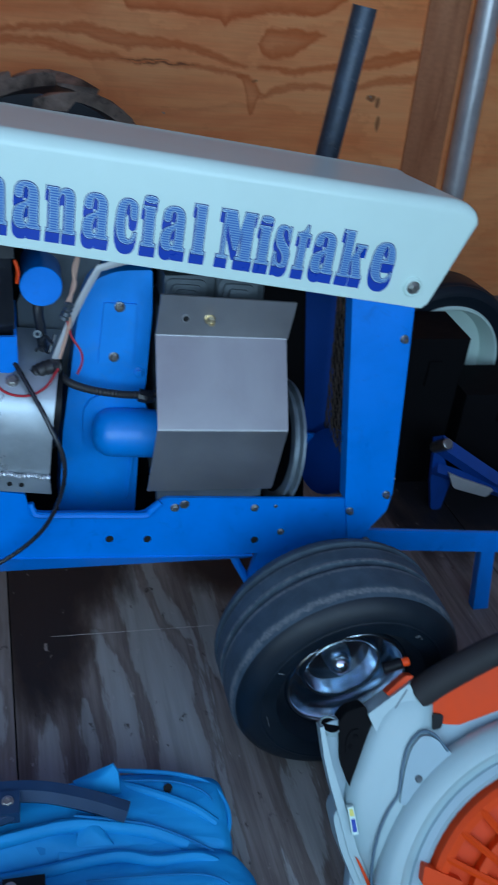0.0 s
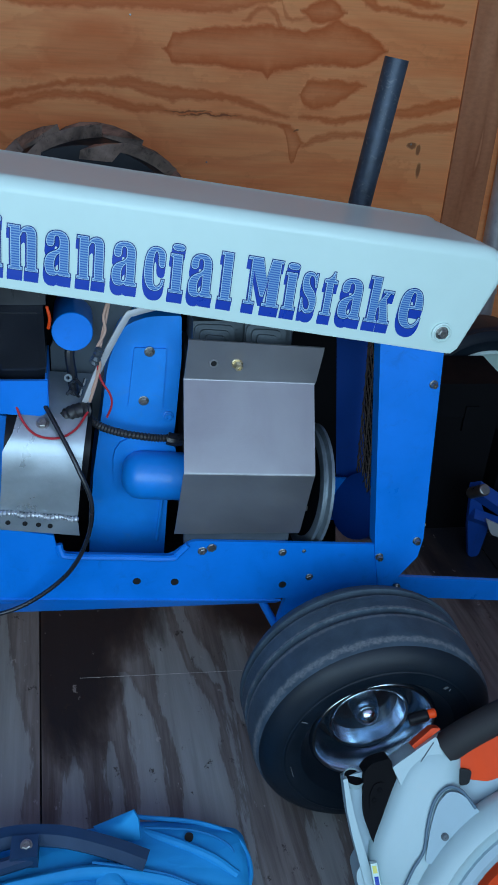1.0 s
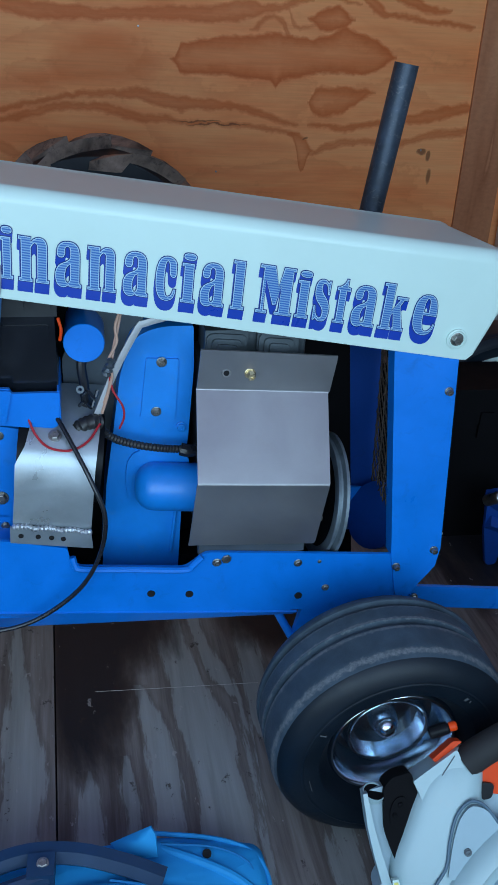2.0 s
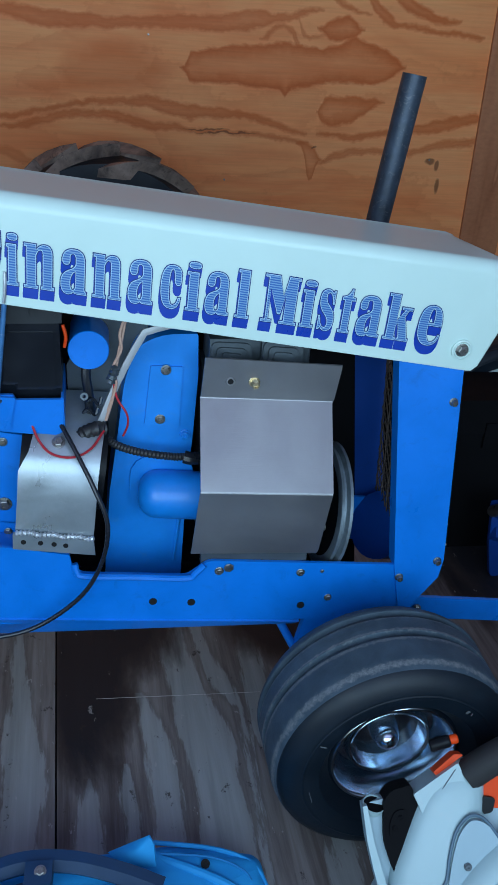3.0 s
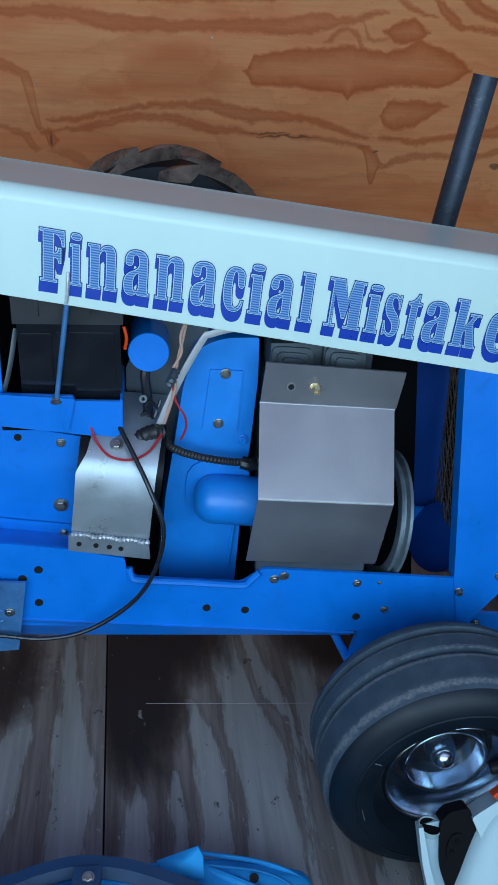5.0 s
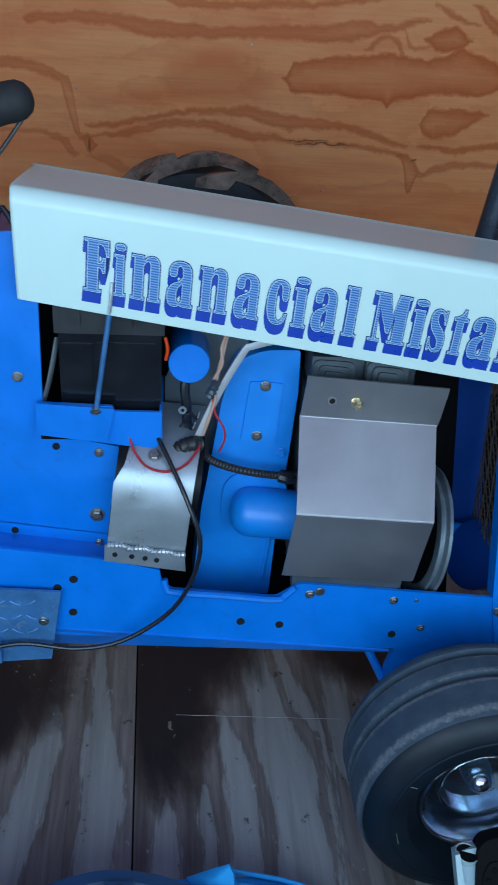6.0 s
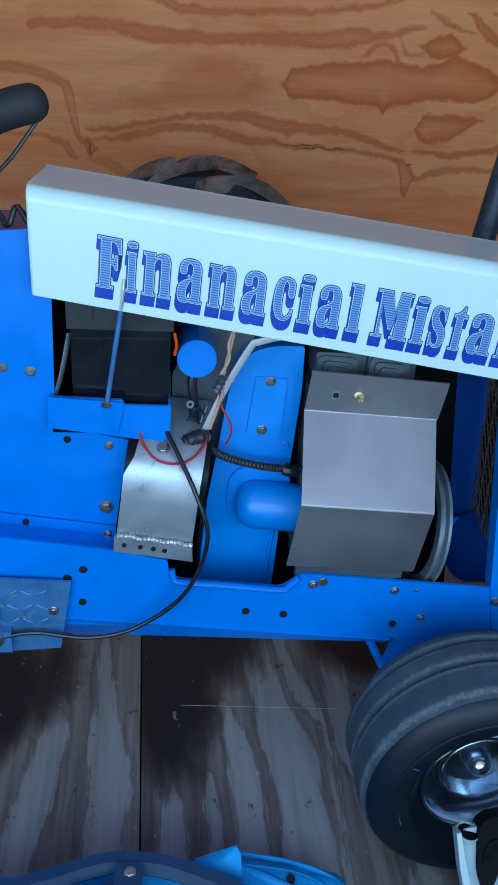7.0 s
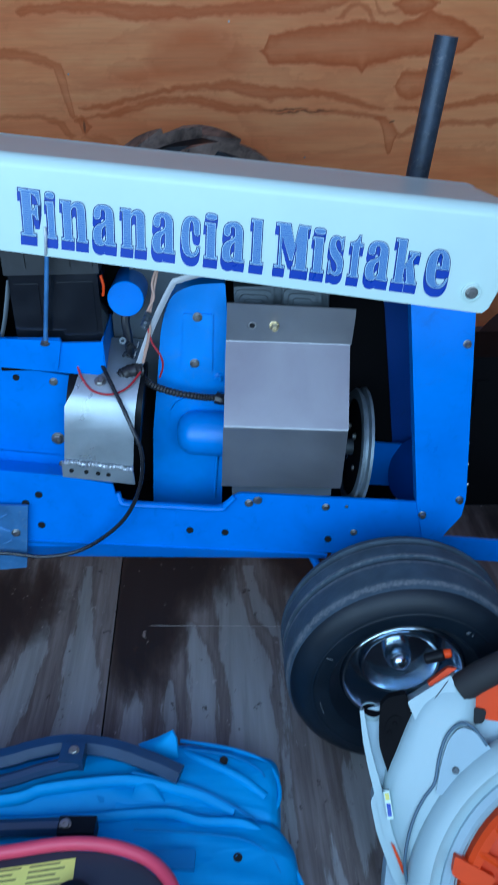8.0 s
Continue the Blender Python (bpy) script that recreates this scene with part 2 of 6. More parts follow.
    # hairline checks, dark smudges
    for x, z, rx, rz in ((0.63, 0.884, 0.13, 0.0035), (0.56, 0.895, 0.10, 0.003), (0.97, 0.845, 0.012, 0.004), (1.432, 0.806, 0.022, 0.013), (1.462, 0.792, 0.010, 0.020), (1.475, 0.72, 0.010, 0.035), (-0.22, 0.845, 0.006, 0.03)):
        dx = math_node(t, "DIVIDE", math_node(t, "SUBTRACT", X, x), rx)
        dz = math_node(t, "DIVIDE", math_node(t, "ADD", math_node(t, "SUBTRACT", Z, z), math_node(t, "MULTIPLY", jitter, 0.9)), rz)
        r = math_node(t, "ADD", math_node(t, "MULTIPLY", dx, dx), math_node(t, "MULTIPLY", dz, dz))
        mark = ramp(t, math_node(t, "ADD", r, math_node(t, "MULTIPLY", rag, 0.8)), [(0.3, (0.75,) * 3), (1.0, (0, 0, 0))])
        col = mix(t, mark.outputs["Color"], col, (0.16, 0.06, 0.028))
    fibres = ramp(t, fib.outputs["Fac"], [(0.3, (0.92, 0.90, 0.88)), (0.62, (1.05, 1.04, 1.03))])
    col = mix(t, 0.6, col, fibres.outputs["Color"], "MULTIPLY")
    spot = noise_tex(t, mapped(t, (1, 1, 1)), 11, 4, 0.75)
    grime = ramp(t, spot.outputs["Fac"], [(0.62, (0, 0, 0)), (0.78, (0.3,) * 3)])
    col = mix(t, grime.outputs["Color"], col, (0.60, 0.18, 0.055))
    t.links.new(col, b.inputs["Base Color"])
    b.inputs["Roughness"].default_value = 0.5
    b.inputs["Specular IOR Level"].default_value = 0.2
    bump(t, b, fib.outputs["Fac"], 0.2, 0.001)
    return m


PLY = flame_plywood()


def worn_floor():
    """Foot-worn plywood: grey face veneer worn through to brown in ragged flames along y, oily stains, painted shade
    round the tractor, scuffs and pits.
    """
    m, t, b = tree("worn_floor_plywood")
    fib = noise_tex(t, mapped(t, (70, 3.0, 60), jitter=5.0), 1.0, 5, 0.66, 0.3)
    streak = noise_tex(t, mapped(t, (17, 1.1, 1), jitter=4.0), 1.0, 5, 0.62, 0.4)
    tone = math_node(t, "ADD", math_node(t, "MULTIPLY", fib.outputs["Fac"], 0.45), math_node(t, "MULTIPLY", streak.outputs["Fac"], 0.55))
    brown = ramp(t, tone, [(0.36, (0.090, 0.071, 0.064)), (0.5, (0.165, 0.140, 0.130)), (0.64, (0.235, 0.208, 0.197))]).outputs["Color"]
    grey = ramp(t, tone, [(0.34, (0.200, 0.201, 0.194)), (0.5, (0.256, 0.258, 0.250)), (0.66, (0.304, 0.306, 0.297))]).outputs["Color"]
    place = t.nodes.new("ShaderNodeNewGeometry")
    sep = t.nodes.new("ShaderNodeSeparateXYZ")
    t.links.new(place.outputs["Position"], sep.inputs["Vector"])
    rag = noise_tex(t, mapped(t, (60, 7, 1)), 1.0, 5, 0.72)
    rough_edge = math_node(t, "MULTIPLY", math_node(t, "SUBTRACT", rag.outputs["Fac"], 0.5), 0.055)
    along = math_node(t, "SUBTRACT", sep.outputs["Y"], 1.1)

    def tongue(*line):
        """Pale face veneer that is left standing: (y, from x, to x) along it; gives how far inside a place lies."""
        path = ramp(t, along, [(y - 1.1, ((a + b) / 2 + 0.5, (b - a) * 4, 0.0)) for y, a, b in line])
        rg = t.nodes.new("ShaderNodeSeparateColor")
        t.links.new(path.outputs["Color"], rg.inputs["Color"])
        off = math_node(t, "ABSOLUTE", math_node(t, "SUBTRACT", math_node(t, "ADD", sep.outputs["X"], 0.5), rg.outputs["Red"]))
        d = math_node(t, "SUBTRACT", math_node(t, "MULTIPLY", rg.outputs["Green"], 0.125), off)
        return math_node(t, "SUBTRACT", d, math_node(t, "GREATER_THAN", sep.outputs["Y"], line[-1][0]))

    inside = tongue((1.28, 0.388, 0.490), (1.38, 0.392, 0.483), (1.45, 0.393, 0.473), (1.53, 0.378, 0.476), (1.60, 0.363, 0.460), (1.72, 0.352, 0.420), (1.82, 0.336, 0.398), (1.92, 0.357, 0.383))
    inside = math_node(t, "MAXIMUM", inside, tongue((1.28, 0.312, 0.359), (1.38, 0.311, 0.360), (1.46, 0.301, 0.360), (1.56, 0.298, 0.342), (1.62, 0.283, 0.320), (1.70, 0.275, 0.285)))
    inside = math_node(t, "MAXIMUM", inside, tongue((1.30, 0.262, 0.281), (1.39, 0.251, 0.274), (1.44, 0.239, 0.268), (1.51, 0.250, 0.250)))
    inside = math_node(t, "MAXIMUM", inside, tongue((1.30, 0.030, 0.085), (1.44, 0.020, 0.098), (1.53, 0.010, 0.088), (1.60, 0.005, 0.070), (1.70, 0.010, 0.045), (1.80, -0.001, 0.023), (1.92, -0.005, 0.008)))
    inside = math_node(t, "MAXIMUM", inside, tongue((1.64, 0.500, 0.505), (1.70, 0.450, 0.490), (1.80, 0.425, 0.455), (1.92, 0.410, 0.430)))
    inside = math_node(t, "MAXIMUM", inside, tongue((1.25, 0.160, 0.215), (1.36, 0.165, 0.210), (1.44, 0.170, 0.195), (1.48, 0.18, 0.18)))
    inside = math_node(t, "MAXIMUM", inside, tongue((1.28, -0.130, -0.070), (1.42, -0.120, -0.050), (1.60, -0.095, -0.045), (1.78, -0.09, -0.07), (1.86, -0.08, -0.08)))
    inside = math_node(t, "MAXIMUM", inside, tongue((1.25, -0.330, -0.200), (1.42, -0.310, -0.210), (1.66, -0.26, -0.20), (1.75, -0.22, -0.22)))
    # elsewhere the veneer goes on in streaks of its own
    pn = noise_tex(t, mapped(t, (8.6, 1.15, 1), jitter=6.0), 1.0, 3, 0.55, 0.6)
    far = math_node(t, "MAXIMUM", math_node(t, "SUBTRACT", math_node(t, "ABSOLUTE", math_node(t, "SUBTRACT", sep.outputs["X"], 0.10)), 0.42), math_node(t, "SUBTRACT", 1.2, sep.outputs["Y"]))
    elsewhere = math_node(t, "MINIMUM", math_node(t, "MULTIPLY", math_node(t, "SUBTRACT", pn.outputs["Fac"], 0.5), 0.3), far)
    elsewhere = math_node(t, "SUBTRACT", elsewhere, math_node(t, "GREATER_THAN", sep.outputs["X"], 0.80))
    edgy = math_node(t, "ADD", math_node(t, "MAXIMUM", inside, elsewhere), rough_edge)
    edgy = math_node(t, "ADD", math_node(t, "MULTIPLY", edgy, 8.0), 0.5)
    worn = ramp(t, edgy, [(0.44, (0, 0, 0)), (0.50, (0.75,) * 3), (0.70, (0.95,) * 3)]).outputs["Color"]
    col = mix(t, worn, brown, grey)
    edge = ramp(t, edgy, [(0.34, (0, 0, 0)), (0.46, (0.35,) * 3), (0.50, (0, 0, 0))]).outputs["Color"]
    col = mix(t, edge, col, (0.06, 0.042, 0.034))
    sn = noise_tex(t, mapped(t, (5.0, 1.6, 1), jitter=2.0), 1.0, 6, 0.65, 0.35)
    spread = math_node(t, "MULTIPLY", math_node(t, "SUBTRACT", sn.outputs["Fac"], 0.5), 1.6)
    across = math_node(t, "ADD", math_node(t, "MULTIPLY", math_node(t, "SUBTRACT", sep.outputs["X"], 0.107), 0.99776), math_node(t, "MULTIPLY", math_node(t, "SUBTRACT", sep.outputs["Y"], 1.62), 0.06697))
    other_sheet = math_node(t, "MULTIPLY", math_node(t, "LESS_THAN", across, 0.0), 9.0)
    oil_and_shade = None
    # oily stains, then two ellipses of painted shade beyond and beside the tractor
    for x, y, rx, ry, bound in ((0.185, 1.78, 0.12, 0.36, 1), (0.22, 1.95, 0.16, 0.30, 1), (0.58, 1.98, 0.13, 0.22, 0), (-0.28, 1.74, 0.25, 0.24, 0), (0.30, 2.3, 0.5, 0.25, 0), (1.42, 2.2, 0.40, 0.42, 0)):
        dx = math_node(t, "DIVIDE", math_node(t, "SUBTRACT", sep.outputs["X"], x), rx)
        dy = math_node(t, "DIVIDE", math_node(t, "SUBTRACT", sep.outputs["Y"], y), ry)
        r = math_node(t, "SQRT", math_node(t, "ADD", math_node(t, "MULTIPLY", dx, dx), math_node(t, "MULTIPLY", dy, dy)))
        if bound:
            r = math_node(t, "ADD", r, other_sheet)
        oil_and_shade = r if oil_and_shade is None else math_node(t, "MINIMUM", oil_and_shade, r)
    oil_and_shade = math_node(t, "ADD", oil_and_shade, spread)
    ring = ramp(t, oil_and_shade, [(0.7, (0.8,) * 3), (1.25, (0, 0, 0))]).outputs["Color"]
    col = mix(t, ring, col, (0.060, 0.036, 0.026))
    mask = ramp(t, oil_and_shade, [(0.55, (0.93,) * 3), (1.10, (0, 0, 0))]).outputs["Color"]
    col = mix(t, mask, col, (0.012, 0.014, 0.018))
    spk = noise_tex(t, mapped(t, (1.0, 0.7, 1)), 26, 5, 0.75)
    pits = ramp(t, spk.outputs["Fac"], [(0.625, (0, 0, 0)), (0.675, (0.8, 0.8, 0.8))]).outputs["Color"]
    col = mix(t, pits, col, (0.035, 0.026, 0.022))
    flake = noise_tex(t, mapped(t, (1.3, 0.6, 1), jitter=3.0), 34, 4, 0.7)
    chips = ramp(t, flake.outputs["Fac"], [(0.665, (0, 0, 0)), (0.70, (0.55, 0.55, 0.55))]).outputs["Color"]
    col = mix(t, chips, col, (0.36, 0.33, 0.31))
    t.links.new(col, b.inputs["Base Color"])
    r = ramp(t, oil_and_shade, [(0.6, (0.45,) * 3), (1.0, (0.74,) * 3)])
    t.links.new(r.outputs["Color"], b.inputs["Roughness"])
    b.inputs["Specular IOR Level"].default_value = 0.25
    relief = math_node(t, "ADD", math_node(t, "MULTIPLY", fib.outputs["Fac"], 0.5), math_node(t, "MINIMUM", math_node(t, "MAXIMUM", edgy, 0.2), 0.8))
    bump(t, b, relief, 0.5, 0.002)
    return m


FLOOR_PLY = worn_floor()
UNDER = surface("dirty_dark_subfloor", (0.018, 0.015, 0.013), 0.85, vary=0.3, relief=0.3)
TRIM_WOOD = wood_figure("grey_brown_trim_board", (0.62, 0.27, 0.13), (0.54, 0.22, 0.10), (0.44, 0.165, 0.07), 9.0, 1.2, 3.0, 1.0, rough=0.6)
# unseen ceiling, tinted lilac so that its bounce colours the hood's top
CEIL = surface("lilac_bounce_ceiling", (0.72, 0.56, 0.74), 0.6, vary=0.05, relief=0.05)
SIDE_PANEL = surface("grey_wall_panel", (0.36, 0.37, 0.40), 0.5, vary=0.06, relief=0.06)
BLUE = surface("blue_enamel_paint", (0.0, 0.182, 0.67), 0.34, vary=0.10, dirt=(0.01, 0.05, 0.16), dirt_amount=0.22, relief=0.10, coat=0.15, spec=0.35, grain=90)
# blue enamel darkened so the colour carries shade on far upright, pan and hitch
DARKENED_BLUE = surface("darkened_blue_paint", (0.002, 0.050, 0.27), 0.4, vary=0.15, dirt=(0.01, 0.03, 0.08), relief=0.10, coat=0.2)
BLUE_SATIN = surface("hazy_blue_paint", (0.002, 0.23, 0.72), 0.42, vary=0.14, dirt=(0.10, 0.25, 0.5), dirt_amount=0.25, relief=0.12, coat=0.2)
WHITE = surface("white_enamel_paint", (0.58, 0.75, 0.69), 0.30, vary=0.02, relief=0.02, rough_vary=0.03, coat=0.10, spec=0.4)
STEEL = surface("dull_stainless_sheet", (0.345, 0.345, 0.355), 0.42, 0.8, vary=0.12, dirt=(0.30, 0.27, 0.25), dirt_amount=0.18, scale=5, relief=0.12, stretch=(0.06, 1, 1), grain=420)
ALU = surface("mottled_aluminium_sheet", (0.34, 0.39, 0.42), 0.32, 0.6, vary=0.14, dirt=(0.45, 0.46, 0.48), dirt_amount=0.5, scale=14, relief=0.2, grain=160)
CHROME = surface("chrome_plate", (0.58, 0.68, 0.77), 0.17, 1.0, vary=0.06, relief=0.02, rough_vary=0.06)
BRASS = surface("brass_screw", (0.60, 0.50, 0.32), 0.3, 0.95, vary=0.1, scale=60)
ZINC = surface("zinc_plated_bolt", (0.29, 0.29, 0.275), 0.34, 0.95, vary=0.15, dirt=(0.2, 0.14, 0.08), dirt_amount=0.4, scale=60)
CAST = surface("grey_cast_iron", (0.095, 0.115, 0.13), 0.5, 0.5, vary=0.2, dirt=(0.05, 0.05, 0.05), relief=0.4)
RUBBER = surface("black_tyre_rubber", (0.0035, 0.009, 0.016), 0.48, spec=0.35, vary=0.25, dirt=(0.016, 0.021, 0.027), dirt_amount=0.3, relief=0.22, grain=130)


def worn_tread(half_width):
    """Blue-grey rib tread, scuffed pale and ragged along the rib edges."""
    m, t, b = tree("scuffed_tread_rubber")
    sep = t.nodes.new("ShaderNodeSeparateXYZ")
    t.links.new(mapped(t, (1, 1, 1)).outputs["Vector"], sep.inputs["Vector"])
    big = noise_tex(t, mapped(t, (1, 1, 1)), 22, 5, 0.6, 0.4)
    fine = noise_tex(t, mapped(t, (1, 1, 1)), 170, 5, 0.75)
    rag = noise_tex(t, mapped(t, (1, 1, 1)), 75, 5, 0.72)
    col = ramp(t, big.outputs["Fac"], [(0.3, (0.028, 0.048, 0.068)), (0.7, (0.050, 0.080, 0.108))]).outputs["Color"]
    for at, wide, amount in ((-0.66, 0.075, 0.9), (-0.10, 0.05, 0.7), (0.13, 0.035, 0.9), (0.44, 0.04, 0.5)):
        d = math_node(t, "ABSOLUTE", math_node(t, "SUBTRACT", math_node(t, "DIVIDE", sep.outputs["Y"], half_width), at))
        d = math_node(t, "ADD", math_node(t, "DIVIDE", d, wide), math_node(t, "MULTIPLY", math_node(t, "SUBTRACT", rag.outputs["Fac"], 0.5), 3.4))
        band = ramp(t, d, [(0.25, (amount,) * 3), (0.95, (0, 0, 0))]).outputs["Color"]
        crumbs = ramp(t, fine.outputs["Fac"], [(0.36, (0.25,) * 3), (0.62, (1, 1, 1))]).outputs["Color"]
        col = mix(t, mix(t, 1.0, band, crumbs, "MULTIPLY"), col, (0.165, 0.175, 0.185))
    t.links.new(col, b.inputs["Base Color"])
    b.inputs["Roughness"].default_value = 0.66
    b.inputs["Specular IOR Level"].default_value = 0.4
    bump(t, b, math_node(t, "ADD", rag.outputs["Fac"], math_node(t, "MULTIPLY", fine.outputs["Fac"], 0.6)), 0.55, 0.002)
    return m


TREAD = worn_tread(0.098)
SCUFF = surface("pale_scuffed_rubber", (0.088, 0.098, 0.108), 0.85, vary=0.6, dirt=(0.04, 0.055, 0.07), dirt_amount=1.0, scale=70, relief=0.7, grain=120)
LUG = surface("dusty_lug_rubber", (0.27, 0.205, 0.16), 0.8, vary=0.85, dirt=(0.018, 0.018, 0.02), dirt_amount=1.0, scale=9, stretch=(0.4, 1, 1), relief=0.6, grain=100)
BLACK = surface("black_plastic", (0.006, 0.007, 0.009), 0.34, spec=0.12, vary=0.2, dirt=(0.05, 0.05, 0.05), relief=0.15)
# plastic parts, and added black sheets that stand for shade in the engine bay
CASE = surface("matt_black_plastic_and_shade", (0.004, 0.004, 0.005), 0.75, spec=0.1, vary=0.2, relief=0.15)
LID = surface("dark_grey_battery_lid", (0.014, 0.016, 0.019), 0.40, vary=0.2, scale=14, relief=0.08)
CASING = surface("glossy_black_battery_case", (0.007, 0.009, 0.013), 0.16, spec=0.5, vary=0.2, scale=14, relief=0.06)
GRIP = surface("black_foam_grip", (0.015, 0.015, 0.016), 0.72, vary=0.2, relief=0.4, grain=180)
BLACK_STEEL = surface("black_painted_pipe", (0.040, 0.056, 0.080), 0.42, 0.3, vary=0.4, dirt=(0.17, 0.175, 0.18), dirt_amount=0.8, scale=26, relief=0.35)
# near-black that puts the shade inside holes and eyelets into the colour
HOLE = surface("hole_shade", (0.004, 0.004, 0.005), 0.9, relief=0.0)
CABLE = surface("black_cable_sheath", (0.012, 0.014, 0.019), 0.27, vary=0.1, relief=0.05)
LOOM = surface("corrugated_loom", (0.02, 0.02, 0.022), 0.5, vary=0.2, relief=0.2)
RUSTY = surface("rusty_expanded_metal", (0.075, 0.055, 0.042), 0.6, 0.3, vary=0.4, scale=40, relief=0.4)
PULLEY = surface("worn_grey_pulley_steel", (0.19, 0.235, 0.265), 0.42, 0.5, vary=0.25, dirt=(0.10, 0.11, 0.12), dirt_amount=0.6, scale=20, relief=0.2)
# blue-grey that paints the shadow along the blower's moulded seam
GROOVE_SHADE = surface("blue_grey_groove_shade", (0.07, 0.13, 0.18), 0.45, vary=0.1, relief=0.05)
RAW_WOOD = surface("raw_wood_scratch", (0.46, 0.43, 0.40), 0.8, vary=0.3, scale=40)
TUB = surface("dark_navy_tub_plastic", (0.020, 0.027, 0.042), 0.42, vary=0.12, relief=0.12)
WELD = surface("bright_weld_metal", (0.58, 0.61, 0.64), 0.36, 0.7, vary=0.3, scale=60, relief=0.3)
RED_WIRE = surface("red_wire", (0.45, 0.02, 0.03), 0.4, relief=0.0)
PINK_WIRE = surface("tan_wire", (0.50, 0.30, 0.22), 0.5, relief=0.0)
GREY_PAINT = surface("grey_painted_strap", (0.42, 0.43, 0.44), 0.45, 0.2, vary=0.1, dirt=(0.2, 0.2, 0.2))
LETTER_BLUE = surface("blue_vinyl", (0.004, 0.045, 0.36), 0.3, vary=0.05, relief=0.0)
LETTER_EDGE = surface("navy_vinyl", (0.004, 0.035, 0.17), 0.3, vary=0.05, relief=0.0)


def crumpled_fabric():
    """Bright blue woven polyester with soft creases and fine weave."""
    m, t, b = tree("blue_polyester_fabric")
    big = noise_tex(t, mapped(t, (1, 1, 1)), 6, 5, 0.6, 0.4)
    col = ramp(t, big.outputs["Fac"], [(0.3, (0.003, 0.225, 0.53)), (0.7, (0.005, 0.30, 0.66))]).outputs["Color"]
    t.links.new(col, b.inputs["Base Color"])
    b.inputs["Roughness"].default_value = 0.72
    fold = noise_tex(t, mapped(t, (0.4, 1.0, 1.0)), 13, 2, 0.5, 0.7)
    ridge = math_node(t, "ABSOLUTE", math_node(t, "SUBTRACT", fold.outputs["Fac"], 0.5))
    weave = noise_tex(t, mapped(t, (1, 1, 1)), 520, 2, 0.6)
    bump(t, b, math_node(t, "ADD", math_node(t, "MULTIPLY", ridge, -5.0), math_node(t, "MULTIPLY", weave.outputs["Fac"], 0.12)), 0.4, 0.0035)
    return m


FABRIC = crumpled_fabric()
# darker copy of the chair fabric, with the shade of folds in its colour
FABRIC_SHADED = surface("shaded_blue_fabric", (0.004, 0.17, 0.42), 0.8, vary=0.12, relief=0.45, grain=520)
NAVY = surface("navy_plastic_tube", (0.011, 0.036, 0.084), 0.38, vary=0.15, relief=0.1)
WHITE_PL = surface("white_moulded_plastic", (0.34, 0.47, 0.49), 0.36, vary=0.04, dirt=(0.45, 0.46, 0.45), dirt_amount=0.25, relief=0.06)
GREY_PL = surface("pale_grey_plastic", (0.28, 0.40, 0.45), 0.42, vary=0.05, relief=0.08)
ORANGE = surface("orange_plastic", (0.72, 0.055, 0.003), 0.5, spec=0.25, vary=0.08, relief=0.1)
RED_PL = surface("red_plastic_rim", (0.62, 0.055, 0.10), 0.42, vary=0.08, relief=0.1)
YELLOW = surface("yellow_paper_label", (0.72, 0.66, 0.16), 0.6, vary=0.05, relief=0.05)
PRINT = surface("grey_print", (0.20, 0.18, 0.06), 0.6, relief=0.0)
TREADPLATE = surface("worn_blue_treadplate", (0.06, 0.20, 0.42), 0.4, 0.35, vary=0.25, dirt=(0.35, 0.42, 0.48), dirt_amount=0.55, scale=16, relief=0.2)
GALV = surface("galvanised_conduit", (0.66, 0.67, 0.68), 0.34, 0.6, vary=0.15, dirt=(0.25, 0.25, 0.26), dirt_amount=0.4)
GRAVEL = surface("gravel_ground", (0.30, 0.29, 0.27), 0.9, vary=0.25, scale=3, relief=0.8, grain=60)


def striped_vinyl():
    """White lettering face with fine horizontal blue lines."""
    m, t, b = tree("lined_vinyl")
    c = t.nodes.new("ShaderNodeUVMap")
    sep = t.nodes.new("ShaderNodeSeparateXYZ")
    t.links.new(c.outputs["UV"], sep.inputs["Vector"])
    f = math_node(t, "FRACT", math_node(t, "MULTIPLY", sep.outputs["Y"], 21.0))
    col = ramp(t, f, [(0.0, (0.022, 0.125, 0.40)), (0.42, (0.022, 0.125, 0.40)), (0.55, (0.19, 0.35, 0.54)), (0.90, (0.19, 0.35, 0.54)), (1.0, (0.022, 0.125, 0.40))])
    t.links.new(col.outputs["Color"], b.inputs["Base Color"])
    b.inputs["Roughness"].default_value = 0.32
    return m


LETTER_FACE = striped_vinyl()
LETTER_PALE = surface("pale_blue_vinyl", (0.42, 0.61, 0.72), 0.32, vary=0.04, relief=0.0)


# ---- mesh tools ----
from mathutils.geometry import delaunay_2d_cdt, tessellate_polygon


def part(name, bm, material, parent=None, label="", smooth=35.0):
    me = bpy.data.meshes.new(name)
    bmesh.ops.recalc_face_normals(bm, faces=bm.faces)
    bm.to_mesh(me)
    bm.free()
    me.materials.append(material)
    if smooth:
        me.polygons.foreach_set("use_smooth", [True] * len(me.polygons))
        me.set_sharp_from_angle(angle=radians(smooth))
    ob = new(name, me)
    if smooth:
        even = ob.modifiers.new("even_normals", "WEIGHTED_NORMAL")
        even.keep_sharp = True
    if parent:
        ob.parent = parent
    return tagged(ob, label)


def empty(name, m=None):
    ob = new(name)
    ob.empty_display_size = 0.1
    if m is not None:
        ob.matrix_world = m
    return ob


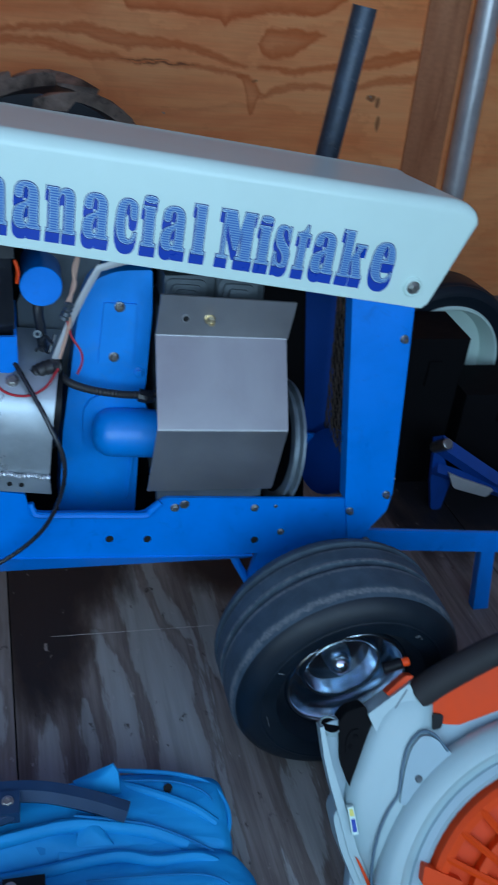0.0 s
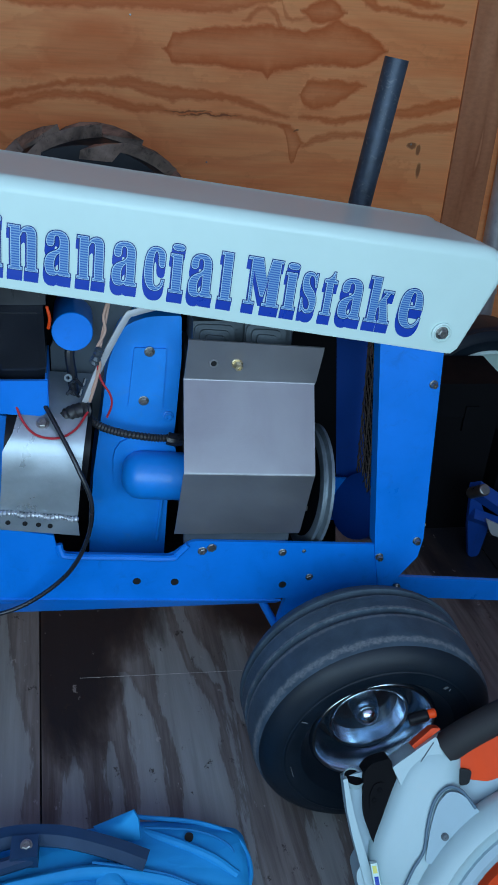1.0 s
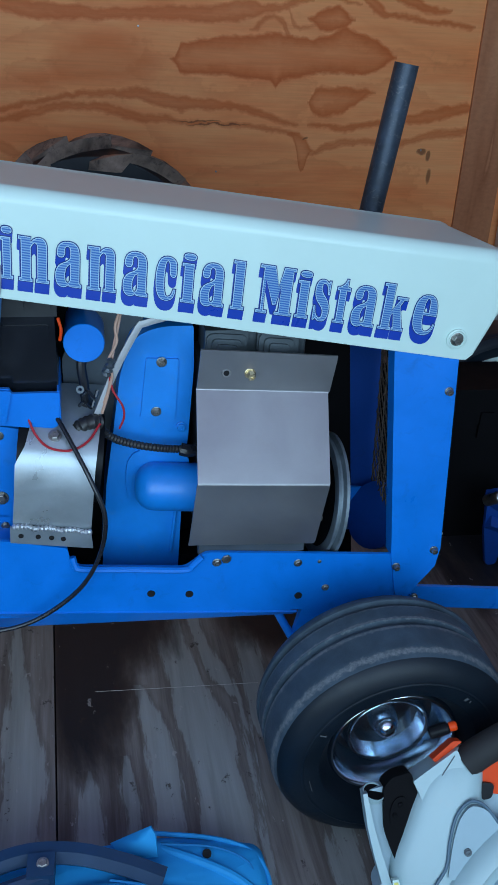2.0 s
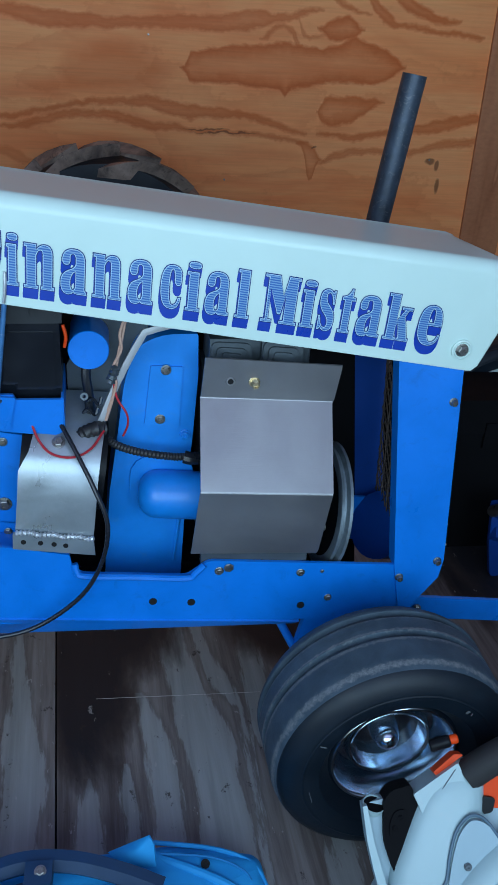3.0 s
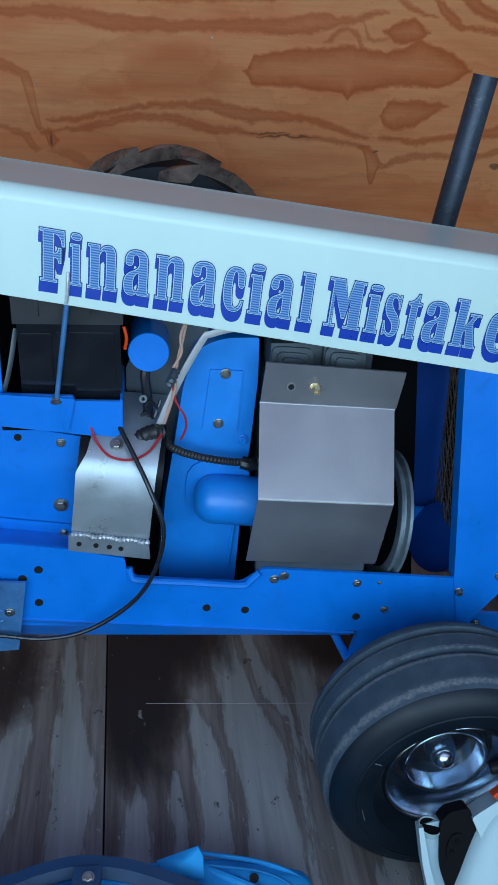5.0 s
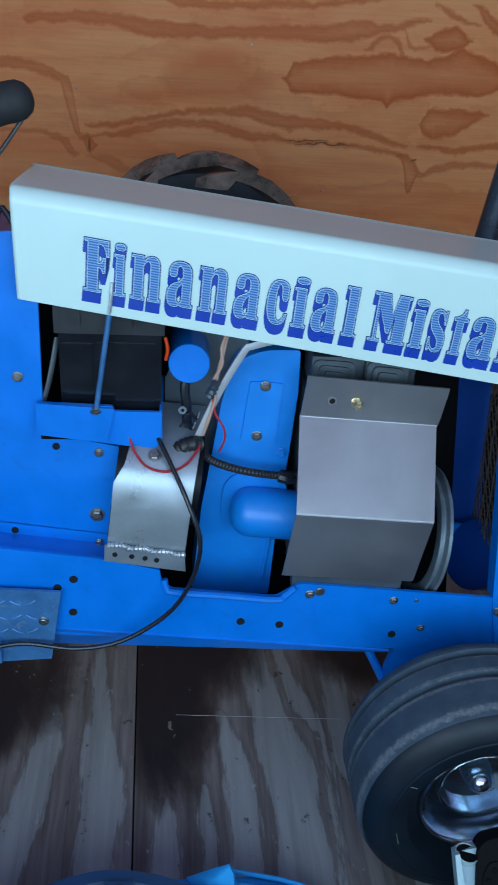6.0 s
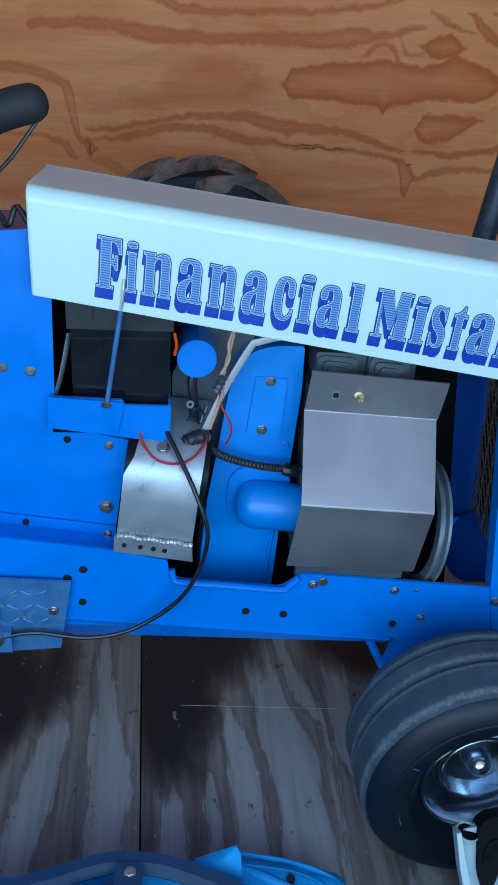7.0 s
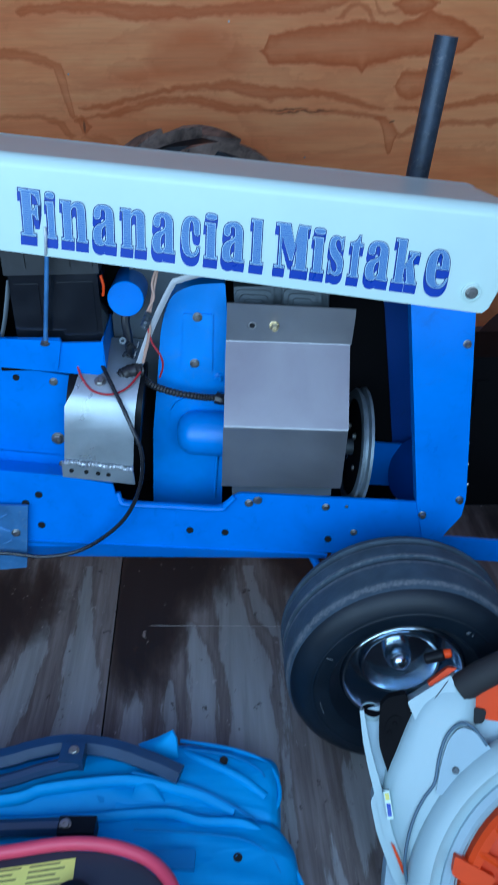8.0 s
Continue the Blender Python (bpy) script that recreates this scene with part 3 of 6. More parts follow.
def bevelled(bm, width, segments=2, angle=30.0):
    edges = [e for e in bm.edges if len(e.link_faces) == 2 and e.calc_face_angle(0) > radians(angle)]
    bmesh.ops.bevel(bm, geom=edges, offset=width, segments=segments, profile=0.6, affect="EDGES", clamp_overlap=True)
    return bm


def box(a, b, bevel=0.0, bm=None):
    bm = bm or bmesh.new()
    lo, hi = [min(p, q) for p, q in zip(a, b)], [max(p, q) for p, q in zip(a, b)]
    v = [bm.verts.new((x, y, z)) for x in (lo[0], hi[0]) for y in (lo[1], hi[1]) for z in (lo[2], hi[2])]
    for f in ((0, 1, 3, 2), (4, 6, 7, 5), (0, 4, 5, 1), (2, 3, 7, 6), (0, 2, 6, 4), (1, 5, 7, 3)):
        bm.faces.new([v[i] for i in f])
    return bevelled(bm, bevel) if bevel else bm


def rounded(points, radius, steps=4):
    """The outline with its corners rounded; a point may carry its own radius as a third number."""
    out = []
    n = len(points)
    for i, p in enumerate(points):
        r = p[2] if len(p) > 2 else radius
        c, a, b = Vector(p[:2]), Vector(points[i - 1][:2]), Vector(points[(i + 1) % n][:2])
        u, w = (a - c), (b - c)
        r = min(r, u.length * 0.45, w.length * 0.45)
        if r < 1e-5:
            out.append(tuple(c))
            continue
        s, e = c + u.normalized() * r, c + w.normalized() * r
        for k in range(steps + 1):
            f = k / steps
            out.append(tuple(s * (1 - f) ** 2 + c * 2 * f * (1 - f) + e * f * f))
    return out


def plate(outline, y0, y1, radius=0.0, bevel=0.0, holes=(), bm=None):
    """A flat plate: an outline in x and z, from depth y0 to y1."""
    bm = bm or bmesh.new()
    pts = rounded(outline, radius) if radius or any(len(p) > 2 for p in outline) else [p[:2] for p in outline]
    front = [bm.verts.new((x, y0, z)) for x, z in pts]
    back = [bm.verts.new((x, y1, z)) for x, z in pts]
    n = len(pts)
    bm.faces.new(front)
    bm.faces.new(list(reversed(back)))
    for i in range(n):
        j = (i + 1) % n
        bm.faces.new((front[i], back[i], back[j], front[j]))
    return bevelled(bm, bevel, 2, 50) if bevel else bm


def loft(stations, sides=28, power=0.7):
    """A smooth moulded body: (z, centre x, half width, centre y, half depth) sections, boxy ovals, closed at both ends."""
    bm = bmesh.new()
    rows = spline([(st[0], st[1], st[2]) for st in stations], 6)
    deep = spline([(st[3], st[4], 0) for st in stations], 6)
    rings = []
    for p, q in zip(rows, deep):
        ring = []
        for k in range(sides):
            a = 2 * math.pi * k / sides
            ca, sa = math.cos(a), math.sin(a)
            ring.append(bm.verts.new((p.y + p.z * math.copysign(abs(ca) ** power, ca), q.x + q.y * math.copysign(abs(sa) ** power, sa), p.x)))
        rings.append(ring)
    for p, q in zip(rings, rings[1:]):
        for i in range(sides):
            j = (i + 1) % sides
            bm.faces.new((p[i], q[i], q[j], p[j]))
    bm.faces.new(rings[0])
    bm.faces.new(list(reversed(rings[-1])))
    return bm


def frame_of(direction):
    d = Vector(direction).normalized()
    up = Vector((0, 0, 1)) if abs(d.z) < 0.9 else Vector((1, 0, 0))
    a = d.cross(up).normalized()
    return d, a, a.cross(d).normalized()


def lathe(profile, origin, axis, steps=32, bm=None):
    """Turns (distance along the axis, radius) pairs round an axis."""
    bm = bm or bmesh.new()
    d, a, b = frame_of(axis)
    o = Vector(origin)
    rings = []
    for h, r in profile:
        if r < 1e-6:
            rings.append([bm.verts.new(o + d * h)])
        else:
            rings.append([bm.verts.new(o + d * h + (a * math.cos(k) + b * math.sin(k)) * r) for k in [2 * math.pi * i / steps for i in range(steps)]])
    for p, q in zip(rings, rings[1:]):
        for i in range(steps):
            j = (i + 1) % steps
            if len(p) == 1 and len(q) == 1:
                continue
            if len(p) == 1:
                bm.faces.new((p[0], q[i], q[j]))
            elif len(q) == 1:
                bm.faces.new((p[i], q[0], p[j]))
            else:
                bm.faces.new((p[i], q[i], q[j], p[j]))
    return bm


def rod(a, b, r, steps=16, bm=None, round_end=0.0):
    v = Vector(b) - Vector(a)
    n = v.length
    e = min(round_end, n * 0.4)
    if e:
        arc = [(e * (1 - math.cos(k * math.pi / 8)), r - e + e * math.sin(k * math.pi / 8) if e < r else r * math.sin(k * math.pi / 8)) for k in range(5)]
        prof = [(0, 0)] + arc + [(n - h, q) for h, q in reversed(arc)] + [(n, 0)]
    else:
        prof = [(0, 0), (0, r), (n, r), (n, 0)]
    return lathe(prof, a, v, steps, bm)


def spline(points, steps=8):
    """A smooth line through the points."""
    p = [Vector(q) for q in points]
    p = [p[0] * 2 - p[1]] + p + [p[-1] * 2 - p[-2]]
    out = []
    for i in range(1, len(p) - 2):
        for k in range(steps):
            f = k / steps
            out.append(0.5 * ((2 * p[i]) + (p[i + 1] - p[i - 1]) * f + (2 * p[i - 1] - 5 * p[i] + 4 * p[i + 1] - p[i + 2]) * f * f
                              + (3 * p[i] - p[i - 1] - 3 * p[i + 1] + p[i + 2]) * f ** 3))
    return out + [p[-2]]


def tube(points, r, sides=10, steps=8, bm=None, ridge=0.0, flat=1.0):
    """A round (or, with flat, oval) tube swept along a smooth line; ridge makes it corrugated."""
    bm = bm or bmesh.new()
    line = spline(points, steps) if steps else [Vector(p) for p in points]
    rings, up = [], Vector((0, 0, 1))
    for i, c in enumerate(line):
        d = (line[min(i + 1, len(line) - 1)] - line[max(i - 1, 0)]).normalized()
        a = d.cross(up)
        a = a.normalized() if a.length > 1e-3 else d.orthogonal().normalized()
        b = a.cross(d).normalized()
        up = b
        rr = r * (1 + (ridge if i % 2 else -ridge))
        rings.append([bm.verts.new(c + (a * math.cos(k) * flat + b * math.sin(k)) * rr) for k in [2 * math.pi * j / sides for j in range(sides)]])
    for p, q in zip(rings, rings[1:]):
        for i in range(sides):
            j = (i + 1) % sides
            bm.faces.new((p[i], q[i], q[j], p[j]))
    bm.faces.new(rings[0])
    bm.faces.new(list(reversed(rings[-1])))
    return bm


def sheet(profile, x0, x1, thick, bevel=0.0, skew=None, steps_x=1):
    """A bent metal sheet: a line of (y, z) carried from x0 to x1. skew gives each line's own ends."""
    bm = bmesh.new()
    n = len(profile)
    normals = []
    for i in range(n):
        a, b = Vector(profile[max(i - 1, 0)]), Vector(profile[min(i + 1, n - 1)])
        t = (b - a).normalized()
        normals.append(Vector((-t.y, t.x)))
    cols = []
    for s in range(steps_x + 1):
        f = s / steps_x
        front, back = [], []
        for i, (y, z) in enumerate(profile):
            xa, xb, za, zb = (skew[i] if skew else (x0, x1, 0, 0))
            x, dz = xa + (xb - xa) * f, za + (zb - za) * f
            front.append(bm.verts.new((x, y, z + dz)))
            back.append(bm.verts.new((x, y + normals[i].x * thick, z + dz + normals[i].y * thick)))
        cols.append((front, back))
    for (f0, b0), (f1, b1) in zip(cols, cols[1:]):
        for i in range(n - 1):
            bm.faces.new((f0[i], f1[i], f1[i + 1], f0[i + 1]))
            bm.faces.new((b0[i], b0[i + 1], b1[i + 1], b1[i]))
        bm.faces.new((f0[0], b0[0], b1[0], f1[0]))
        bm.faces.new((f0[-1], f1[-1], b1[-1], b0[-1]))
    for f, b in (cols[0], cols[-1]):
        for i in range(n - 1):
            bm.faces.new((f[i], f[i + 1], b[i + 1], b[i]))
    return bm


def hex_bolt(at, r, parent, name="bolt", axis=(0, -1, 0), height=None, material=None):
    """A bolt head with its washer, standing out along the axis."""
    h = height or r * 0.8
    bm = lathe([(-0.002, 0), (-0.002, r * 1.28), (0.0012, r * 1.28), (0.0016, r * 1.18), (0.0016, 0)], at, axis, 18)
    bm2 = lathe([(0.0016, 0), (0.0016, r), (h * 0.85, r), (h, r * 0.82), (h, r * 0.4), (h * 0.8, r * 0.3), (h * 0.8, 0)], at, axis, 6, bm)
    return part(name, bm2, material or ZINC, parent, smooth=25)


def dark_hole(at, r, parent, depth=0.003):
    """A drilled hole drawn on the face: a rim and a flat disc, its shade as black."""
    bm = lathe([(-depth, r), (0.0012, r), (0.0012, r * 0.86), (0.0007, r * 0.82), (0.0007, 0)], at, (0, -1, 0), 18)
    return part("bolt_hole", bm, HOLE, parent)


# ---- the trailer ----
BACK_Y, X0, X1, CEIL_Z = 3.589, -2.4, 3.0, 2.35
SEAM_TURN = radians(3.84)
floor = tagged(part("floor", box((X0 - 0.1, FRONT_Y - 0.1, -0.075), (X1 + 0.1, BACK_Y + 0.1, -0.021)), UNDER), "worn grey-brown plywood floor of a cargo trailer", "floor", kind="structure")
wall_back = tagged(part("wall_back", box((X0 - 0.1, BACK_Y, 0), (X1 + 0.1, BACK_Y + 0.06, CEIL_Z)), PLY), "orange-brown varnished plywood wall with flame grain", "wall", kind="structure")
tagged(part("wall_left", box((X0 - 0.06, FRONT_Y, 0), (X0, BACK_Y, CEIL_Z)), SIDE_PANEL), "plain grey-painted end wall of the trailer", "wall", kind="structure")
tagged(part("wall_right", box((X1, FRONT_Y, 0), (X1 + 0.06, BACK_Y, CEIL_Z)), SIDE_PANEL), "plain grey-painted end wall of the trailer", "wall", kind="structure")
front = box((X0 - 0.06, FRONT_Y - 0.06, 0), (DOOR_X0, FRONT_Y, CEIL_Z))
box((DOOR_X1, FRONT_Y - 0.06, 0), (X1 + 0.06, FRONT_Y, CEIL_Z), bm=front)
box((DOOR_X0, FRONT_Y - 0.06, DOOR_H), (DOOR_X1, FRONT_Y, CEIL_Z), bm=front)
tagged(part("wall_front", front, SIDE_PANEL), "grey-painted side wall with a wide open doorway", "wall", kind="structure")
tagged(part("ceiling", box((X0 - 0.1, FRONT_Y - 0.1, CEIL_Z), (X1 + 0.1, BACK_Y + 0.1, CEIL_Z + 0.05)), CEIL), "unseen trailer ceiling, pale lilac to tint the light bounced onto the hood", "ceiling", kind="structure")
tagged(part("ground", box((-30, -40, -0.5), (30, FRONT_Y - 0.2, -0.45)), GRAVEL), "grey gravel ground outside the open doorway", "ground", kind="structure")
trim = plate([(1.612, 0.0), (1.775, 0.0), (1.745, CEIL_Z), (1.582, CEIL_Z)], BACK_Y - 0.014, BACK_Y + 0.002, bevel=0.002)
tagged(part("trim", trim, TRIM_WOOD), "flat grey-brown trim board covering a wall joint", "trim board", kind="structure")

conduit = empty("wall_conduit", pose(1.84, BACK_Y - 0.045, 0))
part("pipe", rod((0.01, 0, 0.0), (-0.06, 0, CEIL_Z), 0.046, 24), GALV, conduit)
for z in (0.25, 1.05, 1.9):
    part("clamp", lathe([(-0.012, 0.047), (-0.012, 0.050), (0.012, 0.050), (0.012, 0.047)], (0.01 - 0.07 * z / CEIL_Z, 0, z), (-0.03, 0, 1), 24), GALV, conduit)
tagged(conduit, "vertical galvanised metal pipe standing against the plywood wall", "pipe")


# ---- the garden tractor: x along it towards its nose, y into it, z up ----
tractor = tagged(empty("garden_tractor", pose(0, 1.555, 0, 0, 0, 2.3)), "blue and white pulling garden tractor with exposed engine", "garden tractor")
F = 0.017

# frame rail
rail = [(-0.55, 0.560), (-0.148, 0.523), (0.065, 0.494), (0.160, 0.472, 0.004), (0.164, 0.444, 0.01), (0.180, 0.429, 0.012), (0.374, 0.410, 0.014),
        (0.392, 0.425, 0.01), (0.412, 0.442, 0.012), (0.80, 0.405), (0.815, 0.285), (0.80, 0.278), (0.525, 0.288), (0.339, 0.304), (-0.008, 0.325), (-0.55, 0.355)]
part("frame_rail", plate(rail, F, F + 0.007, bevel=0.0012), BLUE, tractor)
lip = sheet([(F + 0.09, -0.020), (F + 0.037, -0.020), (F + 0.034, -0.017), (F + 0.001, 0.052)], 0, 0, 0.005,
            skew=[(-0.55, 0.60, 0.320, 0.267)] * 3 + [(-0.55, 0.60, 0.320 + 0.022, 0.267 - 0.036)])
part("lower_flange", lip, BLUE, tractor)
notch = tube([(0.168, F, 0.452), (0.172, F - 0.004, 0.436), (0.186, F - 0.006, 0.427), (0.28, F - 0.006, 0.418), (0.372, F - 0.006, 0.409), (0.388, F - 0.006, 0.419), (0.405, F - 0.004, 0.436)], 0.0065, 8, 5)
part("folded_edge", notch, BLUE, tractor)
part("far_rail", plate([(-0.55, 0.55), (0.80, 0.40), (0.81, 0.285), (-0.55, 0.41)], 0.27, 0.277), BLUE, tractor)
for x, z in ((-0.020, 0.433), (0.009, 0.452), (0.005, 0.378), (0.310, 0.354), (0.383, 0.346), (0.600, 0.321)):
    dark_hole((x, F - 0.0005, z), 0.0075, tractor)
for x, z, r in ((0.654, 0.336, 0.006), (0.593, 0.402, 0.0065), (0.434, 0.417, 0.007), (0.636, 0.402, 0.003)):
    hex_bolt((x, F, z), r, tractor)

# front upright and chamfered foot
upright = [(0.728, 0.852), (0.781, 0.403, 0.0), (0.806, 0.290), (0.820, 0.289), (0.877, 0.372, 0.003), (0.882, 0.415), (0.852, 0.852)]


def lean(bm):
    """The upright leans in towards its top, where the hood covers it."""
    for v in bm.verts:
        v.co.y += 0.052 * max(0.0, v.co.z - 0.40) / 0.45
        v.co.x += 0.016 * max(0.0, v.co.z - 0.40) / 0.45
        v.co.z -= 0.018 * max(0.0, v.co.z - 0.40) / 0.45
    return bm


part("front_upright", lean(plate(upright, F - 0.004, F + 0.0, bevel=0.001)), BLUE, tractor)
part("upright_fold", lean(plate([(0.728, 0.852), (0.781, 0.403), (0.784, 0.403), (0.731, 0.852)], F, F + 0.03)), BLUE, tractor)
# far upright in the darkened blue: its shade is in the colour
part("far_upright", plate([(0.708, 0.868), (0.735, 0.73), (0.778, 0.38), (0.850, 0.38), (0.818, 0.65), (0.800, 0.868)], 0.300, 0.306), DARKENED_BLUE, tractor)
# added black sheets stand for the shade behind the engine and grille
part("far_side_panel", plate([(0.40, 0.15), (0.40, 0.90), (0.712, 0.872), (0.740, 0.73), (0.81, 0.15)], 0.291, 0.296), CASE, tractor, "added black sheet standing for the dark of the engine bay")
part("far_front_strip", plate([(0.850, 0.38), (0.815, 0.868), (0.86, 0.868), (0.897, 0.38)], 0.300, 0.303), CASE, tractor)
for x, z in ((0.868, 0.413), (0.845, 0.757), (0.794, 0.379)):
    hex_bolt((x + 0.016 * max(0.0, z - 0.4) / 0.45, F - 0.004 + 0.052 * max(0.0, z - 0.4) / 0.45, z - 0.018 * max(0.0, z - 0.4) / 0.45), 0.0065, tractor, height=0.010)
for k in range(9):
    f = k / 8
    hex_bolt((0.862 + 0.020 * f, F + 0.062 - 0.05 * f, 0.80 - 0.36 * f), 0.003, tractor, "screw_tip", (1, 0, 0.1), 0.006)

# hood
def hood_mesh():
    bm = bmesh.new()
    near, far = 0.055, 0.286
    prof = []
    for k in range(7):
        a = math.pi / 2 * k / 6
        prof.append(("near", near + 0.023 * (1 - math.cos(a)), -0.023 + 0.023 * math.sin(a)))
    for k in range(7):
        a = math.pi / 2 * k / 6
        prof.append(("far", far - 0.030 * math.sin(a) , -0.030 + 0.030 * math.cos(a)))
    prof = [(d, z) for _, d, z in prof]
    xs = [-0.057, -0.052, -0.04, 0.1, 0.3, 0.5, 0.7, 0.82]
    def top(x, d):
        return 1.1135 - 0.124 * x - 0.062 * max(0.0, d - 0.1) 
    def low(x):
        return 0.9445 - 0.161 * x
    cols = []
    for x in xs:
        col = [bm.verts.new((x, near + 0.012, low(x) + 0.001)), bm.verts.new((x, near + 0.001, low(x))), bm.verts.new((x, near, low(x) + 0.003))]
        col += [bm.verts.new((x, d, top(x, d) + z)) for d, z in prof]
        col += [bm.verts.new((x, far, low(x)))]
        cols.append(col)
    # nose: leans forward to the top edge and is rounded at its lower corner
    for f in (0.0, 0.35, 0.62, 0.82, 0.94, 1.0):
        col = []
        lowest = 0.9445 - 0.161 * 0.885
        for d, x_end, z_low in ((near + 0.012, 0.886, 0.0), (near + 0.001, 0.888, 0.0), (near, 0.890, 0.003)):
            x = 0.82 + (x_end - 0.82) * (0.25 + 0.75 * f)
            col.append(bm.verts.new((x, d, 0.9445 - 0.161 * x + z_low + (0.010 * max(0, f - 0.8) / 0.2))))
        for d, z in prof:
            across = (d - near) / (far - near)
            x_end = 0.952 - 0.045 * across
            x = 0.82 + (x_end - 0.82) * (0.25 + 0.75 * f)
            drop = 0.012 * max(0.0, (f - 0.62) / 0.38) ** 2
            col.append(bm.verts.new((x, d, top(x, d) + z - drop)))
        x = 0.82 + 0.03 * f
        col.append(bm.verts.new((x, far, 0.9445 - 0.161 * x)))
        cols.append(col)
    for p, q in zip(cols, cols[1:]):
        for i in range(len(p) - 1):
            bm.faces.new((p[i], q[i], q[i + 1], p[i + 1]))
    return bm


hood_ob = part("hood", hood_mesh(), WHITE, tractor, "white enamelled hood with blue lettering", smooth=50)
solid = hood_ob.modifiers.new("thickness", "SOLIDIFY")
solid.thickness, solid.offset = 0.003, -1
bm = lathe([(-0.001, 0.019), (0.003, 0.019), (0.004, 0.016), (0.002, 0.014), (0.002, 0.0)], (0.853, 0.054, 0.846), (0, -1, 0), 24)
part("washer", bm, WHITE, tractor, "white cup washer")
hex_bolt((0.853, 0.0525, 0.846), 0.0095, tractor, "hood_bolt", height=0.009)


# letters of a fat slab-serif show face in a unit box: outlines and their holes; four numbers make a curve by its control and end
GLYPHS = {}
GLYPHS["F"] = [[(0, 0), (0.70, 0), (0.70, 0.06), (0.57, 0.06), (0.57, 0.48), (0.72, 0.48, 0.74, 0.38), (0.86, 0.38), (0.86, 0.68), (0.74, 0.68), (0.72, 0.57, 0.57, 0.57), (0.57, 0.92), (0.84, 0.92, 0.88, 0.70), (1.0, 0.70), (0.98, 1.0), (0, 1.0), (0, 0.94), (0.12, 0.94), (0.12, 0.06), (0, 0.06)]]
GLYPHS["i"] = [[(0, 0), (1, 0), (1, 0.065), (0.84, 0.065), (0.84, 0.80), (0, 0.80), (0, 0.735), (0.16, 0.735), (0.16, 0.065), (0, 0.065)], [(0.08, 0.93), (0.08, 0.865, 0.52, 0.865), (0.96, 0.865, 0.96, 0.93), (0.96, 1.0, 0.52, 1.0), (0.08, 1.0, 0.08, 0.93)]]
GLYPHS["n"] = [[(0, 0), (0.45, 0), (0.45, 0.07), (0.40, 0.07), (0.40, 0.76), (0.47, 0.88, 0.54, 0.88), (0.62, 0.88, 0.62, 0.78), (0.62, 0.07), (0.57, 0.07), (0.57, 0), (1, 0), (1, 0.07), (0.94, 0.07), (0.94, 0.78), (0.94, 1.01, 0.70, 1.01), (0.52, 1.01, 0.40, 0.88), (0.40, 1.0), (0, 1.0), (0, 0.93), (0.08, 0.93), (0.08, 0.07), (0, 0.07)]]
GLYPHS["a"] = [[(1, 0), (0.64, 0), (0.50, 0.0, 0.50, 0.05), (0.44, -0.02, 0.28, -0.02), (0, -0.02, 0, 0.24), (0, 0.46, 0.30, 0.54), (0.52, 0.59, 0.57, 0.68), (0.57, 0.78), (0.57, 0.91, 0.46, 0.91), (0.35, 0.91, 0.37, 0.78), (0.37, 0.65, 0.20, 0.65), (0.04, 0.65, 0.06, 0.80), (0.12, 1.02, 0.52, 1.02), (0.92, 1.02, 0.92, 0.74), (0.92, 0.14), (0.92, 0.07, 1, 0.07)], [(0.57, 0.52), (0.39, 0.46, 0.37, 0.28), (0.37, 0.09, 0.46, 0.09), (0.56, 0.10, 0.57, 0.20)]]
GLYPHS["c"] = [[(1, 0.27), (0.96, -0.02, 0.52, -0.02), (0, -0.02, 0, 0.48), (0, 1.02, 0.55, 1.02), (0.92, 1.02, 1, 0.86), (1, 0.62), (0.98, 0.55, 0.84, 0.55), (0.68, 0.56, 0.67, 0.70), (0.67, 0.91, 0.55, 0.92), (0.42, 0.90, 0.42, 0.50), (0.42, 0.10, 0.60, 0.08), (0.82, 0.08, 0.88, 0.27)]]
GLYPHS["l"] = [[(0, 0), (1, 0), (1, 0.06), (0.84, 0.06), (0.84, 1.0), (0, 1.0), (0, 0.94), (0.16, 0.94), (0.16, 0.06), (0, 0.06)]]
GLYPHS["M"] = [[(0, 0), (0.30, 0), (0.30, 0.06), (0.20, 0.06), (0.20, 0.72), (0.45, 0.20), (0.53, 0.20), (0.64, 0.64), (0.64, 0.06), (0.52, 0.06), (0.52, 0), (1, 0), (1, 0.06), (0.94, 0.06), (0.94, 0.94), (1, 0.94), (1, 1), (0.68, 1), (0.57, 0.58), (0.42, 1), (0.02, 1), (0.02, 0.94), (0.12, 0.94), (0.12, 0.06), (0, 0.06)]]
GLYPHS["s"] = [[(0.92, 1), (0.92, 0.66), (0.82, 0.66), (0.76, 0.93, 0.54, 0.93), (0.40, 0.93, 0.40, 0.83), (0.40, 0.73, 0.64, 0.62), (1.0, 0.48, 1.0, 0.28), (1.0, -0.02, 0.52, -0.02), (0.32, -0.02, 0.20, 0.06), (0.12, 0), (0.02, 0), (0.02, 0.36), (0.12, 0.36), (0.20, 0.07, 0.46, 0.07), (0.60, 0.08, 0.60, 0.20), (0.60, 0.30, 0.36, 0.40), (0, 0.54, 0, 0.74), (0, 1.02, 0.46, 1.02), (0.66, 1.02, 0.76, 0.94), (0.84, 1)]]
